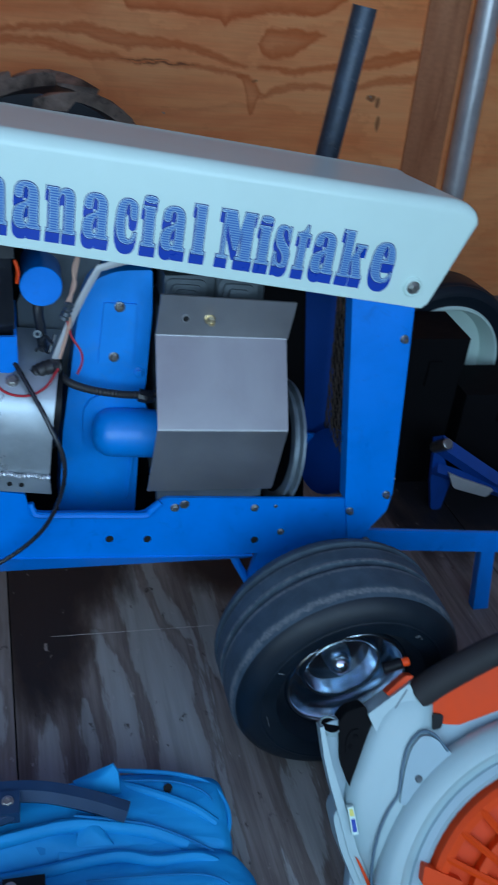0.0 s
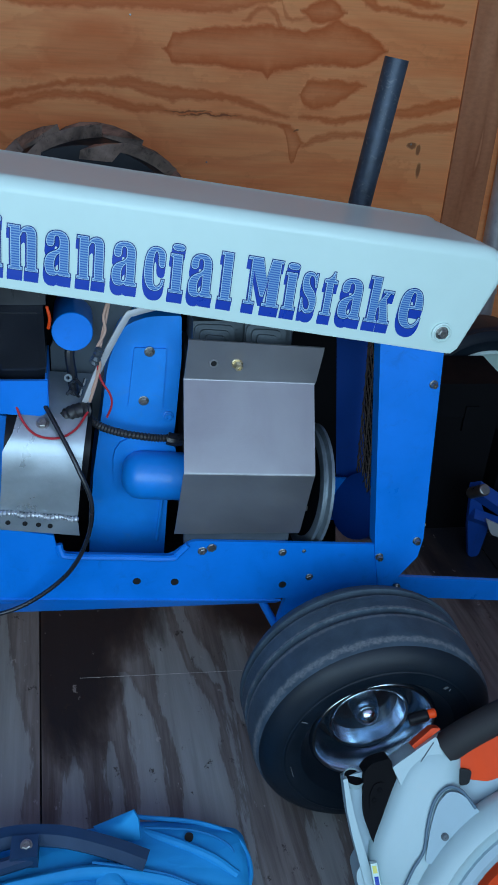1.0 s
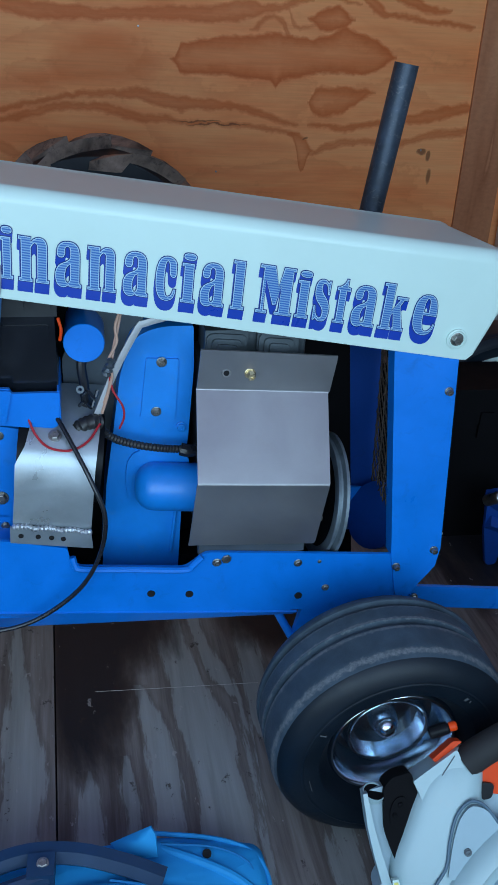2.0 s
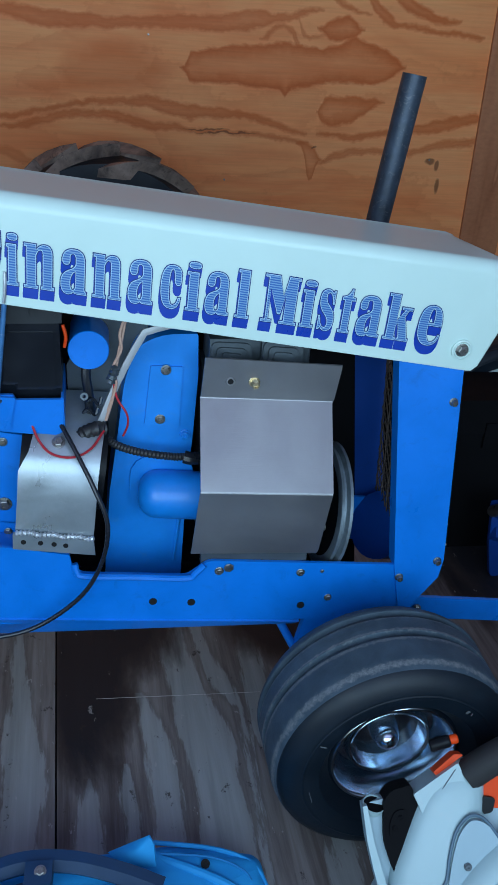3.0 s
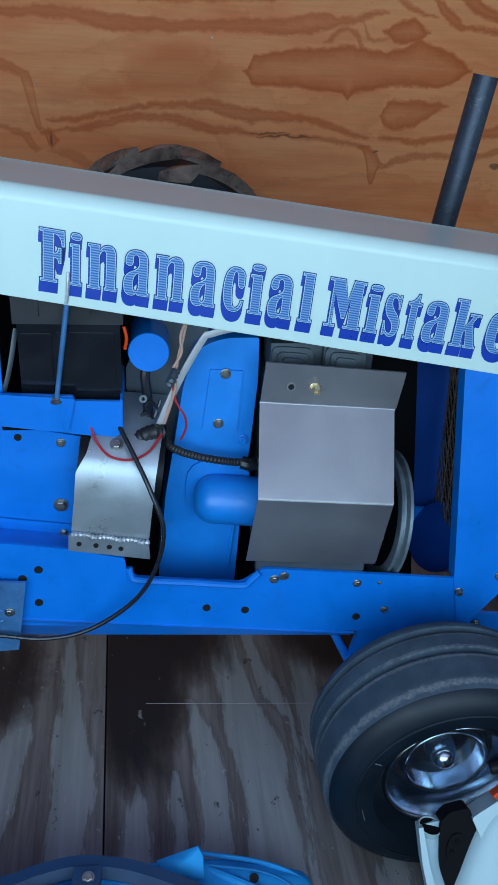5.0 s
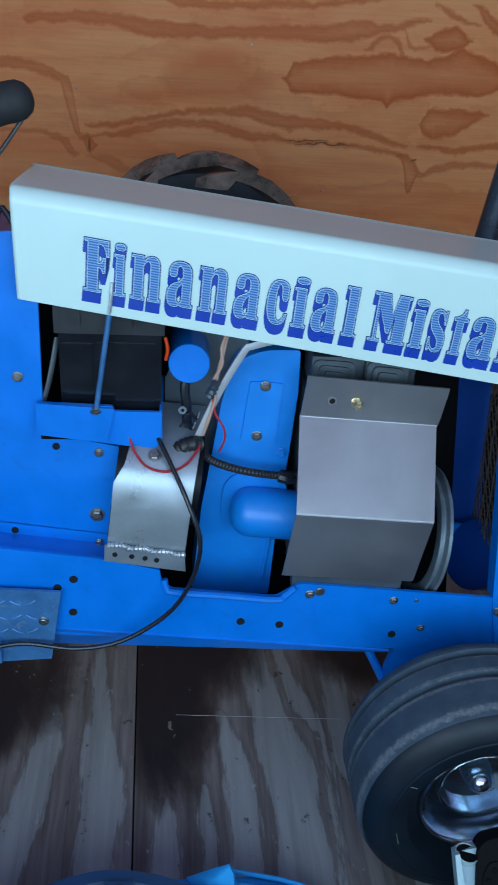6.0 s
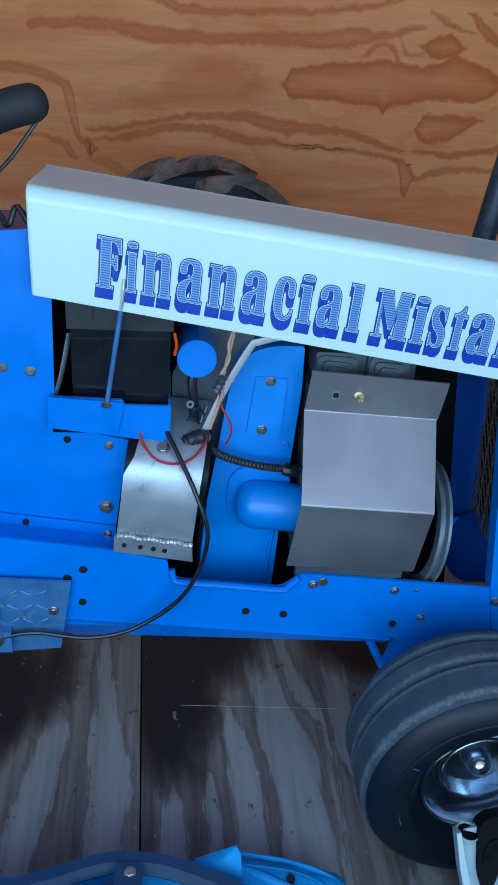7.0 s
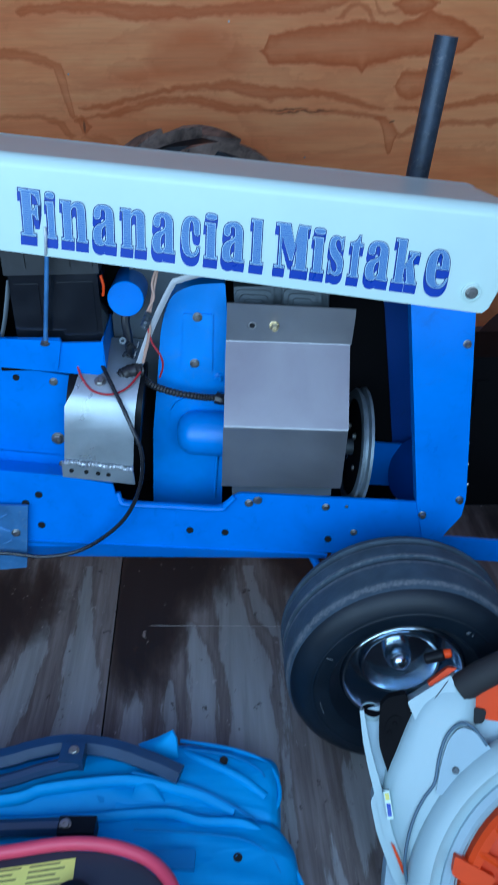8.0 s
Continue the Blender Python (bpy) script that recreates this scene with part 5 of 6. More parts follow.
part("lever_post", tube([(-0.50, 0.24, 1.10), (-0.49, 0.22, 0.95), (-0.44, 0.18, 0.80)], 0.014, 12, 5), BLACK_STEEL, lever)
part("thin_cord", tube([(-0.056, 0.20, 1.190), (-0.098, 0.195, 1.135), (-0.137, 0.19, 1.093), (-0.18, 0.17, 1.02)], 0.0032, 7, 6), CABLE, tractor)
part("dash_wires", tube([(-0.16, 0.15, 1.04), (-0.12, 0.14, 1.062), (-0.098, 0.12, 1.045), (-0.085, 0.13, 1.072), (-0.066, 0.12, 1.05)], 0.005, 8, 6, ridge=0.12), CABLE, tractor)
for x in (-0.125, -0.155):
    hex_bolt((x, 0.12, 1.034), 0.009, tractor, "terminal", (0, -0.3, 1), 0.016)

# front axle, rail, strut
part("front_axle", box((0.66, -0.12, 0.19), (0.74, 0.27, 0.25), 0.006), BLUE, tractor)
part("tie_rod", rod((0.540, 0.09, 0.30), (0.618, 0.02, 0.165), 0.009, 12), BLUE, tractor)
part("spindle_arm", box((0.60, -0.08, 0.150), (0.70, 0.03, 0.180), 0.004), BLUE, tractor)
part("axle_bracket", plate([(0.62, 0.30), (0.60, 0.20), (0.80, 0.20), (0.78, 0.30)], 0.03, 0.045), BLUE, tractor)
part("front_bar", plate([(0.80, 0.300), (1.75, 0.176), (1.75, 0.118), (0.80, 0.246)], 0.05, 0.058, bevel=0.001), BLUE, tractor, "blue square-tube front bar")
part("bar_leg", plate([(1.165, 0.21), (1.20, 0.205), (1.235, 0.002), (1.195, 0.002)], 0.06, 0.085), BLUE, tractor)
hex_bolt((0.86, 0.044, 0.268), 0.007, tractor)




def wheel(centre, radius, width, rim_r, parent, tread_mat, rim_mat, steer=0.0, ribs=True, chrome=True, inset=0.8):
    """A pneumatic wheel whose axis runs along y; its outer side faces -y."""
    hub = empty("wheel")
    hub.parent = parent
    hub.matrix_local = pose(*centre, 0, 0, steer)
    w = width / 2
    side = rim_r + 0.006
    h = radius - side
    prof = [(-w * inset + 0.012, side - 0.010), (-w * (inset + 0.12), side), (-w * 0.93, side + h * 0.22), (-w, side + h * 0.46), (-w * 0.985, side + h * 0.62), (-w * 0.92, side + h * 0.78), (-w * 0.80, side + h * 0.92), (-w * 0.66, radius - 0.004)]
    part("tyre", lathe(prof + [(0.0, radius - 0.012), (w * 0.80, radius - 0.014), (w, side + h * 0.55), (w * 0.8, side), (w * 0.62, side - 0.012)], (0, 0, 0), (0, 1, 0), 72), RUBBER, hub)
    tread = [(-w * 0.80, radius - 0.0085), (-w * 0.72, radius - 0.0045), (-w * 0.655, radius - 0.002), (-w * 0.60, radius - 0.0005), (-w * 0.52, radius + 0.0005)]
    if ribs:
        for c in (0.02, 0.52):
            tread += [(w * (c - 0.085), radius + 0.0005), (w * (c - 0.05), radius - 0.009), (w * (c + 0.05), radius - 0.009), (w * (c + 0.085), radius + 0.0005)]
    tread += [(w * 0.66, radius + 0.001), (w * 0.74, radius - 0.003), (w * 0.88, radius - 0.012), (w * 0.935, radius - 0.024)]
    part("tread", lathe(tread, (0, 0, 0), (0, 1, 0), 72), tread_mat, hub)
    part("sidewall_ring", lathe([(-w * 1.0, side + (radius - side) * 0.50), (-w * 1.012, side + (radius - side) * 0.53), (-w * 1.0, side + (radius - side) * 0.56)], (0, 0, 0), (0, 1, 0), 72), RUBBER, hub)
    if chrome:
        for angle, r0, r1, wide in ((48, 0.160, 0.190, 0.0011), (52, 0.158, 0.166, 0.003), (196, 0.160, 0.1616, 0.014), (152, 0.156, 0.170, 0.0012)):
            a = radians(angle)
            u, v = Vector((math.cos(a), 0, math.sin(a))), Vector((-math.sin(a), 0, math.cos(a)))
            mark = bmesh.new()
            mark.faces.new([mark.verts.new(u * r + v * d + Vector((0, -w * 1.0 - 0.0022 + 22.0 * (r - 0.166) ** 2, 0))) for r, d in ((r0, -wide), (r1, -wide), (r1, wide), (r0, wide))])
            part("sidewall_mark", mark, SCUFF, hub)
    o = -w * inset
    rim = part("rim", lathe([(o - 0.004, rim_r + 0.001), (o - 0.010, rim_r + 0.006), (o - 0.0145, rim_r + 0.0045), (o - 0.0175, rim_r + 0.001), (o - 0.017, rim_r - 0.003), (o - 0.011, rim_r - 0.007), (o + 0.020, rim_r - 0.016), (o + 0.045, rim_r - 0.020),
                             (o + 0.050, rim_r * 0.70), (o + 0.046, rim_r * 0.66), (o + 0.050, rim_r * 0.2), (o + 0.050, 0)], (0, 0, 0), (0, 1, 0), 64), rim_mat, hub)
    if chrome:
        part("hub_cap", lathe([(o + 0.052, rim_r * 0.72), (o + 0.026, rim_r * 0.70), (o + 0.014, rim_r * 0.675), (o + 0.011, rim_r * 0.65), (o + 0.013, rim_r * 0.62), (o + 0.020, rim_r * 0.60), (o + 0.046, rim_r * 0.580),
                               (o + 0.056, rim_r * 0.555), (o + 0.060, rim_r * 0.50), (o + 0.060, rim_r * 0.24)], (0, 0, 0), (0, 1, 0), 56), CHROME, hub)
        part("hub_dome", lathe([(o + 0.060, rim_r * 0.25), (o + 0.040, rim_r * 0.235), (o + 0.024, rim_r * 0.205), (o + 0.012, rim_r * 0.15), (o + 0.006, rim_r * 0.08), (o + 0.004, 0)], (0, 0, 0), (0, 1, 0), 40), CHROME, hub)
        for k in range(5):
            a = 2 * math.pi * k / 5 + 0.42
            part("lug_nut", lathe([(0, 0), (0.0, 0.0085), (0.006, 0.0075), (0.009, 0.004), (0.009, 0)], (rim_r * 0.40 * math.cos(a), o + 0.060, rim_r * 0.40 * math.sin(a)), (0, -1, 0), 6), CHROME, hub)
    else:
        part("hub_cap", lathe([(o + 0.049, rim_r * 0.40), (o + 0.02, rim_r * 0.37), (o - 0.004, rim_r * 0.28), (o - 0.01, 0.03), (o - 0.01, 0)], (0, 0, 0), (0, 1, 0), 32), BLACK, hub)
    return hub


wheel((0.711, -0.213, 0.2205), 0.2200, 0.196, 0.113, tractor, TREAD, CHROME, inset=0.52)

# ---- other things in the trailer ----
def lug_tyre():
    """An upright lugged rear tyre with a dark rim."""
    t = empty("lug_tyre", pose(0.185, 3.41, 0.0, 0, 0, 2.3))
    R, w = 0.435, 0.13
    part("carcass", lathe([(-w * 0.7, 0.19), (-w, 0.24), (-w * 1.02, 0.32), (-w * 0.9, R - 0.052), (0, R - 0.040), (w * 0.9, R - 0.052), (w, 0.24), (w * 0.7, 0.19)], (0, 0, R), (0, 1, 0), 64), RUBBER, t)
    n = 9
    for k in range(n):
        for s in (-1, 1):
            bar = bmesh.new()
            a0 = 2 * math.pi * (k + (0.5 if s > 0 else 0)) / n
            rows = []
            for f in (0.0, 0.2, 0.4, 0.6, 0.8, 1.0):
                a = a0 - 0.62 * f
                y = s * w * (0.02 + 1.02 * f ** 0.8)
                r0 = R - 0.062 - 0.030 * f * f
                r1 = R - 0.010 * f - 0.024 * f ** 4
                half = 0.165 - 0.03 * f
                rows.append([bar.verts.new((r * math.sin(a + da), y, R + r * math.cos(a + da))) for da, r in ((-half, r0), (-half * 0.86, r1 - 0.030), (half * 0.90, r1), (half, r0))])
            for p, q in zip(rows, rows[1:]):
                for i in range(3):
                    bar.faces.new((p[i], p[i + 1], q[i + 1], q[i]))
            bar.faces.new(rows[0])
            bar.faces.new(list(reversed(rows[-1])))
            part("tread_lug", bar, LUG, t)
    part("rim", lathe([(-w * 0.7, 0.195), (-w * 0.72, 0.18), (-w * 0.2, 0.165), (-w * 0.2, 0)], (0, 0, R), (0, 1, 0), 40), BLACK_STEEL, t)
    return tagged(t, "dusty black lugged tractor tyre standing against the plywood wall", "tyre")


lug_tyre()

spare = tagged(empty("spare_wheel", pose(1.33, 2.47, 0, 0, 0, 8)), "black tyre on a white steel rim standing on the floor", "wheel")
wheel((0, 0, 0.268), 0.268, 0.15, 0.200, spare, RUBBER, WHITE, ribs=False, chrome=False)


def black_fill_box(x0, x1, y0, y1, top, words):
    """An added black box that fills the black area there: body, overhanging lid, two latches."""
    thing = tagged(empty("black_fill_box", pose((x0 + x1) / 2, (y0 + y1) / 2, 0)), words, "case", "black cases")
    w, d = (x1 - x0) / 2, (y1 - y0) / 2
    part("body", box((-w, -d, 0), (w, d, top * 0.78), 0.012), CASE, thing)
    part("lid", box((-w - 0.004, -d - 0.004, top * 0.785), (w + 0.004, d + 0.004, top), 0.012), CASE, thing)
    for x in (-w * 0.5, w * 0.5):
        part("latch", box((x - 0.018, -d - 0.010, top * 0.70), (x + 0.018, -d + 0.004, top * 0.86), 0.003), CASE, thing)


black_fill_box(0.97, 1.305, 2.20, 2.37, 0.47, "tall matt black box added beside the spare wheel")
black_fill_box(1.345, 1.86, 2.20, 2.37, 0.295, "low matt black box added before the spare wheel")

hitch = tagged(empty("tow_hitch", pose(0, 1.555, 0, 0, 0, 2.3)), "blue steel tow hitch frame lying on the floor", "tow hitch")
# hitch in darkened blue too, the shade around it put into the colour
part("upper_bar", tube([(1.225, 0.45, 0.235), (1.36, 0.45, 0.142), (1.54, 0.45, 0.022)], 0.026, 4, 0), DARKENED_BLUE, hitch)
part("lower_bar", tube([(1.235, 0.45, 0.150), (1.33, 0.45, 0.110), (1.54, 0.44, 0.026)], 0.020, 4, 0), DARKENED_BLUE, hitch)
part("side_plate", plate([(1.225, 0.20), (1.25, 0.20), (1.30, 0.10), (1.29, 0.0), (1.26, 0.0), (1.235, 0.11)], 0.455, 0.468, radius=0.012), DARKENED_BLUE, hitch)
part("pin", rod((1.228, 0.40, 0.262), (1.222, 0.455, 0.215), 0.016, 16, round_end=0.005), ZINC, hitch)
part("grey_plate", plate([(1.262, 0.155), (1.30, 0.135), (1.42, 0.085), (1.40, 0.06), (1.29, 0.10)], 0.418, 0.425, radius=0.01), GREY_PAINT, hitch)

# folded camp chairs lying on the floor
def bundle(stations, wrinkle, seed, rings=126, sides=52):
    """A soft folded fabric bundle: (x, y, half width, height) stations along it, wrinkled, flat underneath."""
    bm = bmesh.new()
    line = spline([(st[0], st[1], 0) for st in stations], rings // (len(stations) - 1))
    size = spline([(st[2], st[3], 0) for st in stations], rings // (len(stations) - 1))
    cols = []
    for c, q in zip(line, size):
        col = []
        for k in range(sides):
            a = 2 * math.pi * k / sides
            ca, sa = math.cos(a), math.sin(a)
            ca = math.copysign(abs(ca) ** 0.75, ca)
            sa = math.copysign(abs(sa) ** 0.65, sa)
            p = Vector((c.x, c.y + q.x * ca, q.y * (0.5 + 0.5 * sa)))
            long = 1 - 2.2 * abs(noise.noise(Vector((c.x * 2.6 + seed, p.y * 17 + c.x * 3.0, p.z * 10))))
            short = 1 - 2.2 * abs(noise.noise(Vector((c.x * 13 + seed * 2, p.y * 30, p.z * 24))))
            fine = noise.noise(Vector((c.x * 34 + seed, p.y * 52, p.z * 40)))
            h = wrinkle * (0.9 * long + 0.45 * short + 0.22 * fine)
            p += Vector((0, ca, max(0.0, sa))) * h
            p.z = max(0.001, p.z)
            col.append(bm.verts.new(p))
        cols.append(col)
    for p, q in zip(cols, cols[1:]):
        for i in range(sides):
            j = (i + 1) % sides
            bm.faces.new((p[i], q[i], q[j], p[j]))
    bm.faces.new(cols[0])
    bm.faces.new(list(reversed(cols[-1])))
    return bm


def flap(points, thick=0.004):
    """A small stiff fold of cloth: a bent quad strip with thickness."""
    bm = bmesh.new()
    top = [bm.verts.new(p) for p in points]
    low = [bm.verts.new((p[0] + 0.002, p[1] + thick, p[2] - thick)) for p in points]
    n = len(points)
    c1 = bm.verts.new(sum((Vector(p) for p in points), Vector()) / n + Vector((0, -0.004, 0.006)))
    for i in range(n):
        j = (i + 1) % n
        bm.faces.new((top[i], top[j], c1))
        bm.faces.new((top[j], top[i], low[i], low[j]))
    bm.faces.new(list(reversed(low)))
    bmesh.ops.subdivide_edges(bm, edges=bm.edges[:], cuts=2, smooth=0.6, use_grid_fill=True)
    return bm


chair = tagged(empty("folding_chair", pose(0, 0, 0)), "folded bright blue fabric camp chair lying on the floor", "folding chair", "camp chairs")
part("fabric", bundle([(-0.62, 1.14, 0.060, 0.115), (-0.3, 1.145, 0.062, 0.118), (0.0, 1.155, 0.064, 0.120), (0.2, 1.172, 0.074, 0.110), (0.34, 1.185, 0.082, 0.096), (0.45, 1.182, 0.076, 0.080), (0.480, 1.182, 0.068, 0.068), (0.490, 1.182, 0.050, 0.045)], 0.0055, 3.0), FABRIC, chair, smooth=60)
part("piping", tube([(0.30, 1.268, 0.085), (0.40, 1.250, 0.082), (0.462, 1.226, 0.075), (0.486, 1.190, 0.066), (0.486, 1.150, 0.060), (0.462, 1.118, 0.058), (0.41, 1.106, 0.064)], 0.0042, 8, 8), FABRIC, chair)
part("lower_layer", bundle([(0.20, 1.125, 0.030, 0.098), (0.30, 1.122, 0.034, 0.092), (0.40, 1.120, 0.030, 0.080), (0.45, 1.122, 0.018, 0.06)], 0.006, 21.0, 42, 26), FABRIC, chair, smooth=60)
part("fabric_peak", flap([(0.225, 1.235, 0.115), (0.262, 1.240, 0.128), (0.292, 1.228, 0.160), (0.300, 1.218, 0.150), (0.303, 1.200, 0.118), (0.25, 1.205, 0.112)]), FABRIC, chair, smooth=80)
part("fabric_fold", flap([(0.225, 1.120, 0.105), (0.238, 1.165, 0.120), (0.262, 1.150, 0.118), (0.285, 1.115, 0.108)]), FABRIC, chair, smooth=80)
# dark cloth piece painting the shade of the hollow between the folds
part("fabric_pocket", flap([(0.05, 1.115, 0.100), (0.12, 1.150, 0.115), (0.225, 1.150, 0.110), (0.222, 1.115, 0.102)]), FABRIC_SHADED, chair, smooth=80)
part("arm_tube", tube([(-0.62, 1.10, 0.145), (-0.2, 1.125, 0.15), (-0.01, 1.169, 0.152), (0.041, 1.188, 0.151), (0.101, 1.203, 0.150), (0.175, 1.198, 0.148), (0.251, 1.178, 0.138), (0.311, 1.158, 0.124)], 0.0190, 6, 8), NAVY, chair)
part("cross_bar", tube([(-0.62, 1.02, 0.135), (-0.2, 1.07, 0.142), (0.0, 1.121, 0.150), (0.066, 1.144, 0.153), (0.132, 1.160, 0.156)], 0.0125, 8, 6), NAVY, chair)
part("joint", box((0.100, 1.150, 0.145), (0.142, 1.190, 0.172), 0.007), NAVY, chair)
hex_bolt((0.124, 1.171, 0.172), 0.0075, chair, "rivet", (0, -0.3, 1))
part("eyelet", lathe([(-0.002, 0.0075), (0.002, 0.0075), (0.002, 0.005), (0.0005, 0.0045), (0.0005, 0)], (0.386, 1.212, 0.097), (0, -0.2, 1), 18), HOLE, chair)
part("fabric_roll", tube([(-0.3, 1.085, 0.118), (0.002, 1.105, 0.124), (0.067, 1.126, 0.124), (0.135, 1.140, 0.122), (0.215, 1.152, 0.116), (0.276, 1.150, 0.104), (0.349, 1.135, 0.094), (0.407, 1.112, 0.080)], 0.0135, 12, 8, flat=0.8), FABRIC, chair)
part("fabric_roll", tube([(0.30, 1.236, 0.092), (0.36, 1.205, 0.097), (0.42, 1.176, 0.090), (0.462, 1.150, 0.074)], 0.0085, 10, 8), FABRIC, chair)
part("seam", tube([(0.225, 1.163, 0.126), (0.28, 1.156, 0.116), (0.349, 1.141, 0.106), (0.41, 1.116, 0.092), (0.463, 1.096, 0.066)], 0.0022, 7, 8), FABRIC_SHADED, chair)
part("seam", tube([(0.31, 1.232, 0.106), (0.40, 1.222, 0.098), (0.452, 1.200, 0.086), (0.466, 1.170, 0.078)], 0.0018, 7, 8), FABRIC_SHADED, chair)
# dark cloth roll painting the shade in the gap at the chair's edge
part("frame_gap", bundle([(0.335, 1.110, 0.008, 0.076), (0.37, 1.106, 0.012, 0.080), (0.41, 1.104, 0.012, 0.078), (0.44, 1.104, 0.006, 0.06)], 0.001, 8.0, 12, 12), FABRIC_SHADED, chair)

chair_low = tagged(empty("folding_chair", pose(0, 0, 0)), "folded blue fabric camp chair beside another one", "folding chair", "camp chairs")
part("fabric", bundle([(-0.62, 1.00, 0.085, 0.105), (-0.3, 1.00, 0.088, 0.108), (0.0, 1.01, 0.090, 0.108), (0.2, 1.012, 0.092, 0.105), (0.36, 1.018, 0.098, 0.094), (0.46, 1.012, 0.094, 0.084), (0.506, 1.000, 0.070, 0.068), (0.522, 0.990, 0.022, 0.04)], 0.0055, 11.0), FABRIC, chair_low, smooth=60)
part("piping", tube([(0.30, 1.098, 0.080), (0.42, 1.085, 0.076), (0.485, 1.050, 0.068), (0.520, 1.000, 0.058), (0.520, 0.965, 0.054), (0.49, 0.93, 0.052)], 0.0042, 8, 8), FABRIC, chair_low)
part("cross_bar", tube([(-0.62, 1.03, 0.118), (-0.2, 1.035, 0.124), (0.0, 1.048, 0.126), (0.130, 1.052, 0.128)], 0.0145, 8, 6), NAVY, chair_low)
part("joint", box((0.118, 1.030, 0.112), (0.180, 1.062, 0.142), 0.006), BLACK, chair_low)
hex_bolt((0.130, 1.045, 0.142), 0.008, chair_low, "rivet", (0, -0.3, 1))
part("foot_sleeve", box((0.270, 0.990, 0.082), (0.346, 1.024, 0.108), 0.006), FABRIC_SHADED, chair_low)
part("fabric_roll", tube([(-0.2, 1.082, 0.094), (0.10, 1.084, 0.100), (0.256, 1.098, 0.100), (0.304, 1.098, 0.098), (0.351, 1.086, 0.094), (0.421, 1.088, 0.084), (0.467, 1.072, 0.066)], 0.0115, 12, 8, flat=0.8), FABRIC, chair_low)
part("seam", tube([(0.24, 1.058, 0.112), (0.32, 1.056, 0.108), (0.42, 1.05, 0.099), (0.468, 1.03, 0.086), (0.488, 0.995, 0.076), (0.488, 0.96, 0.072)], 0.0018, 7, 8), FABRIC_SHADED, chair_low)
part("eyelet", lathe([(-0.002, 0.0075), (0.002, 0.0075), (0.002, 0.005), (0.0005, 0.0045), (0.0005, 0)], (0.416, 1.022, 0.089), (0, -0.2, 1), 18), HOLE, chair_low)

# black tub with a red rim
def slab(outline, z0, z1, radius=0.0, bevel=0.0):
    """A flat-lying plate: an outline in x and y, from height z0 to z1."""
    bm = plate(outline, z0, z1, radius, bevel)
    for v in bm.verts:
        v.co.y, v.co.z = v.co.z, v.co.y
    bmesh.ops.recalc_face_normals(bm, faces=bm.faces[:])
    return bm


tub = tagged(empty("storage_tub", pose(0.15, 0.735, 0)), "black plastic tub with rounded corners, red rim and yellow label", "tub")
edge = [(-0.50, 0.155), (-0.25, 0.198), (-0.097, 0.223), (0.0, 0.239), (0.07, 0.235), (0.125, 0.217), (0.160, 0.189), (0.179, 0.155), (0.188, 0.10), (0.190, -0.10)]
part("body", slab([(x - 0.004, y - 0.006) for x, y in edge] + [(0.15, -0.30), (-0.50, -0.38)], 0.0, 0.186, bevel=0.004), TUB, tub)
rim_path = tube([(x, y, 0.194) for x, y in edge], 0.0115, 14, 6, flat=0.9)
part("rim", rim_path, RED_PL, tub)
label_ob = part("label", slab([(-0.40, 0.150), (0.020, 0.220), (0.026, 0.12), (-0.40, 0.06)], 0.1864, 0.1870), YELLOW, tub, "yellow printed label")
for k in range(9):
    for x0, wide in ((-0.36, 0.11), (-0.235, 0.10), (-0.115, 0.055), (-0.048, 0.058)):
        y = 0.196 + 0.158 * (x0 + 0.1) - 0.0088 * k
        x1 = x0 + wide * (0.72 + 0.28 * ((k * 7 + int(-x0 * 40)) % 5) / 4)
        part("print_bar", slab([(x0, y - 0.0015), (x1, y + 0.158 * (x1 - x0) - 0.0015), (x1, y + 0.158 * (x1 - x0) + 0.0015), (x0, y + 0.0015)], 0.1869, 0.1874), PRINT, label_ob)
part("knob", lathe([(0, 0.018), (0.008, 0.02), (0.012, 0.028), (0.018, 0.029), (0.022, 0.022), (0.022, 0)], (0.030, 0.146, 0.185), (0, 0, 1), 32), BLACK, tub)

# leaf blower: built in its own tilted plane, x to its nozzle side, y into it, z up along it
e1, e2, nb = Vector((0.98894, -0.14834, 0.0)), Vector((0.08837, 0.58914, 0.80319)), Vector((-0.11915, -0.79430, 0.59573))
blower = empty("leaf_blower")
m = Matrix.Identity(4)
for i in range(3):
    m[i][0], m[i][1], m[i][2], m[i][3] = e1[i], -nb[i], e2[i], (0.66, 1.16, 0.27)[i]
blower.matrix_world = m
tagged(blower, "white and orange petrol leaf blower standing on the floor", "leaf blower")
C = (0.369, 0.0, -0.273)


def above_floor(bm):
    """Cuts a part of the blower off where it would pass through the floor."""
    cut = bmesh.ops.bisect_plane(bm, geom=bm.verts[:] + bm.edges[:] + bm.faces[:], plane_co=(0.2, 0, -0.318), plane_no=(0.0, -0.42, -0.80), clear_outer=True)
    bmesh.ops.holes_fill(bm, edges=[e for e in cut["geom_cut"] if isinstance(e, bmesh.types.BMEdge) and e.is_boundary], sides=0)
    return bm


part("fan_housing", above_floor(lathe([(0.07, 0), (0.07, 0.27), (0.03, 0.300), (0.0, 0.312), (-0.012, 0.314), (-0.028, 0.309), (-0.039, 0.294), (-0.042, 0.280), (-0.034, 0.271), (-0.030, 0.24), (-0.030, 0)], C, (0, 1, 0), 80)), WHITE_PL, blower, smooth=50)
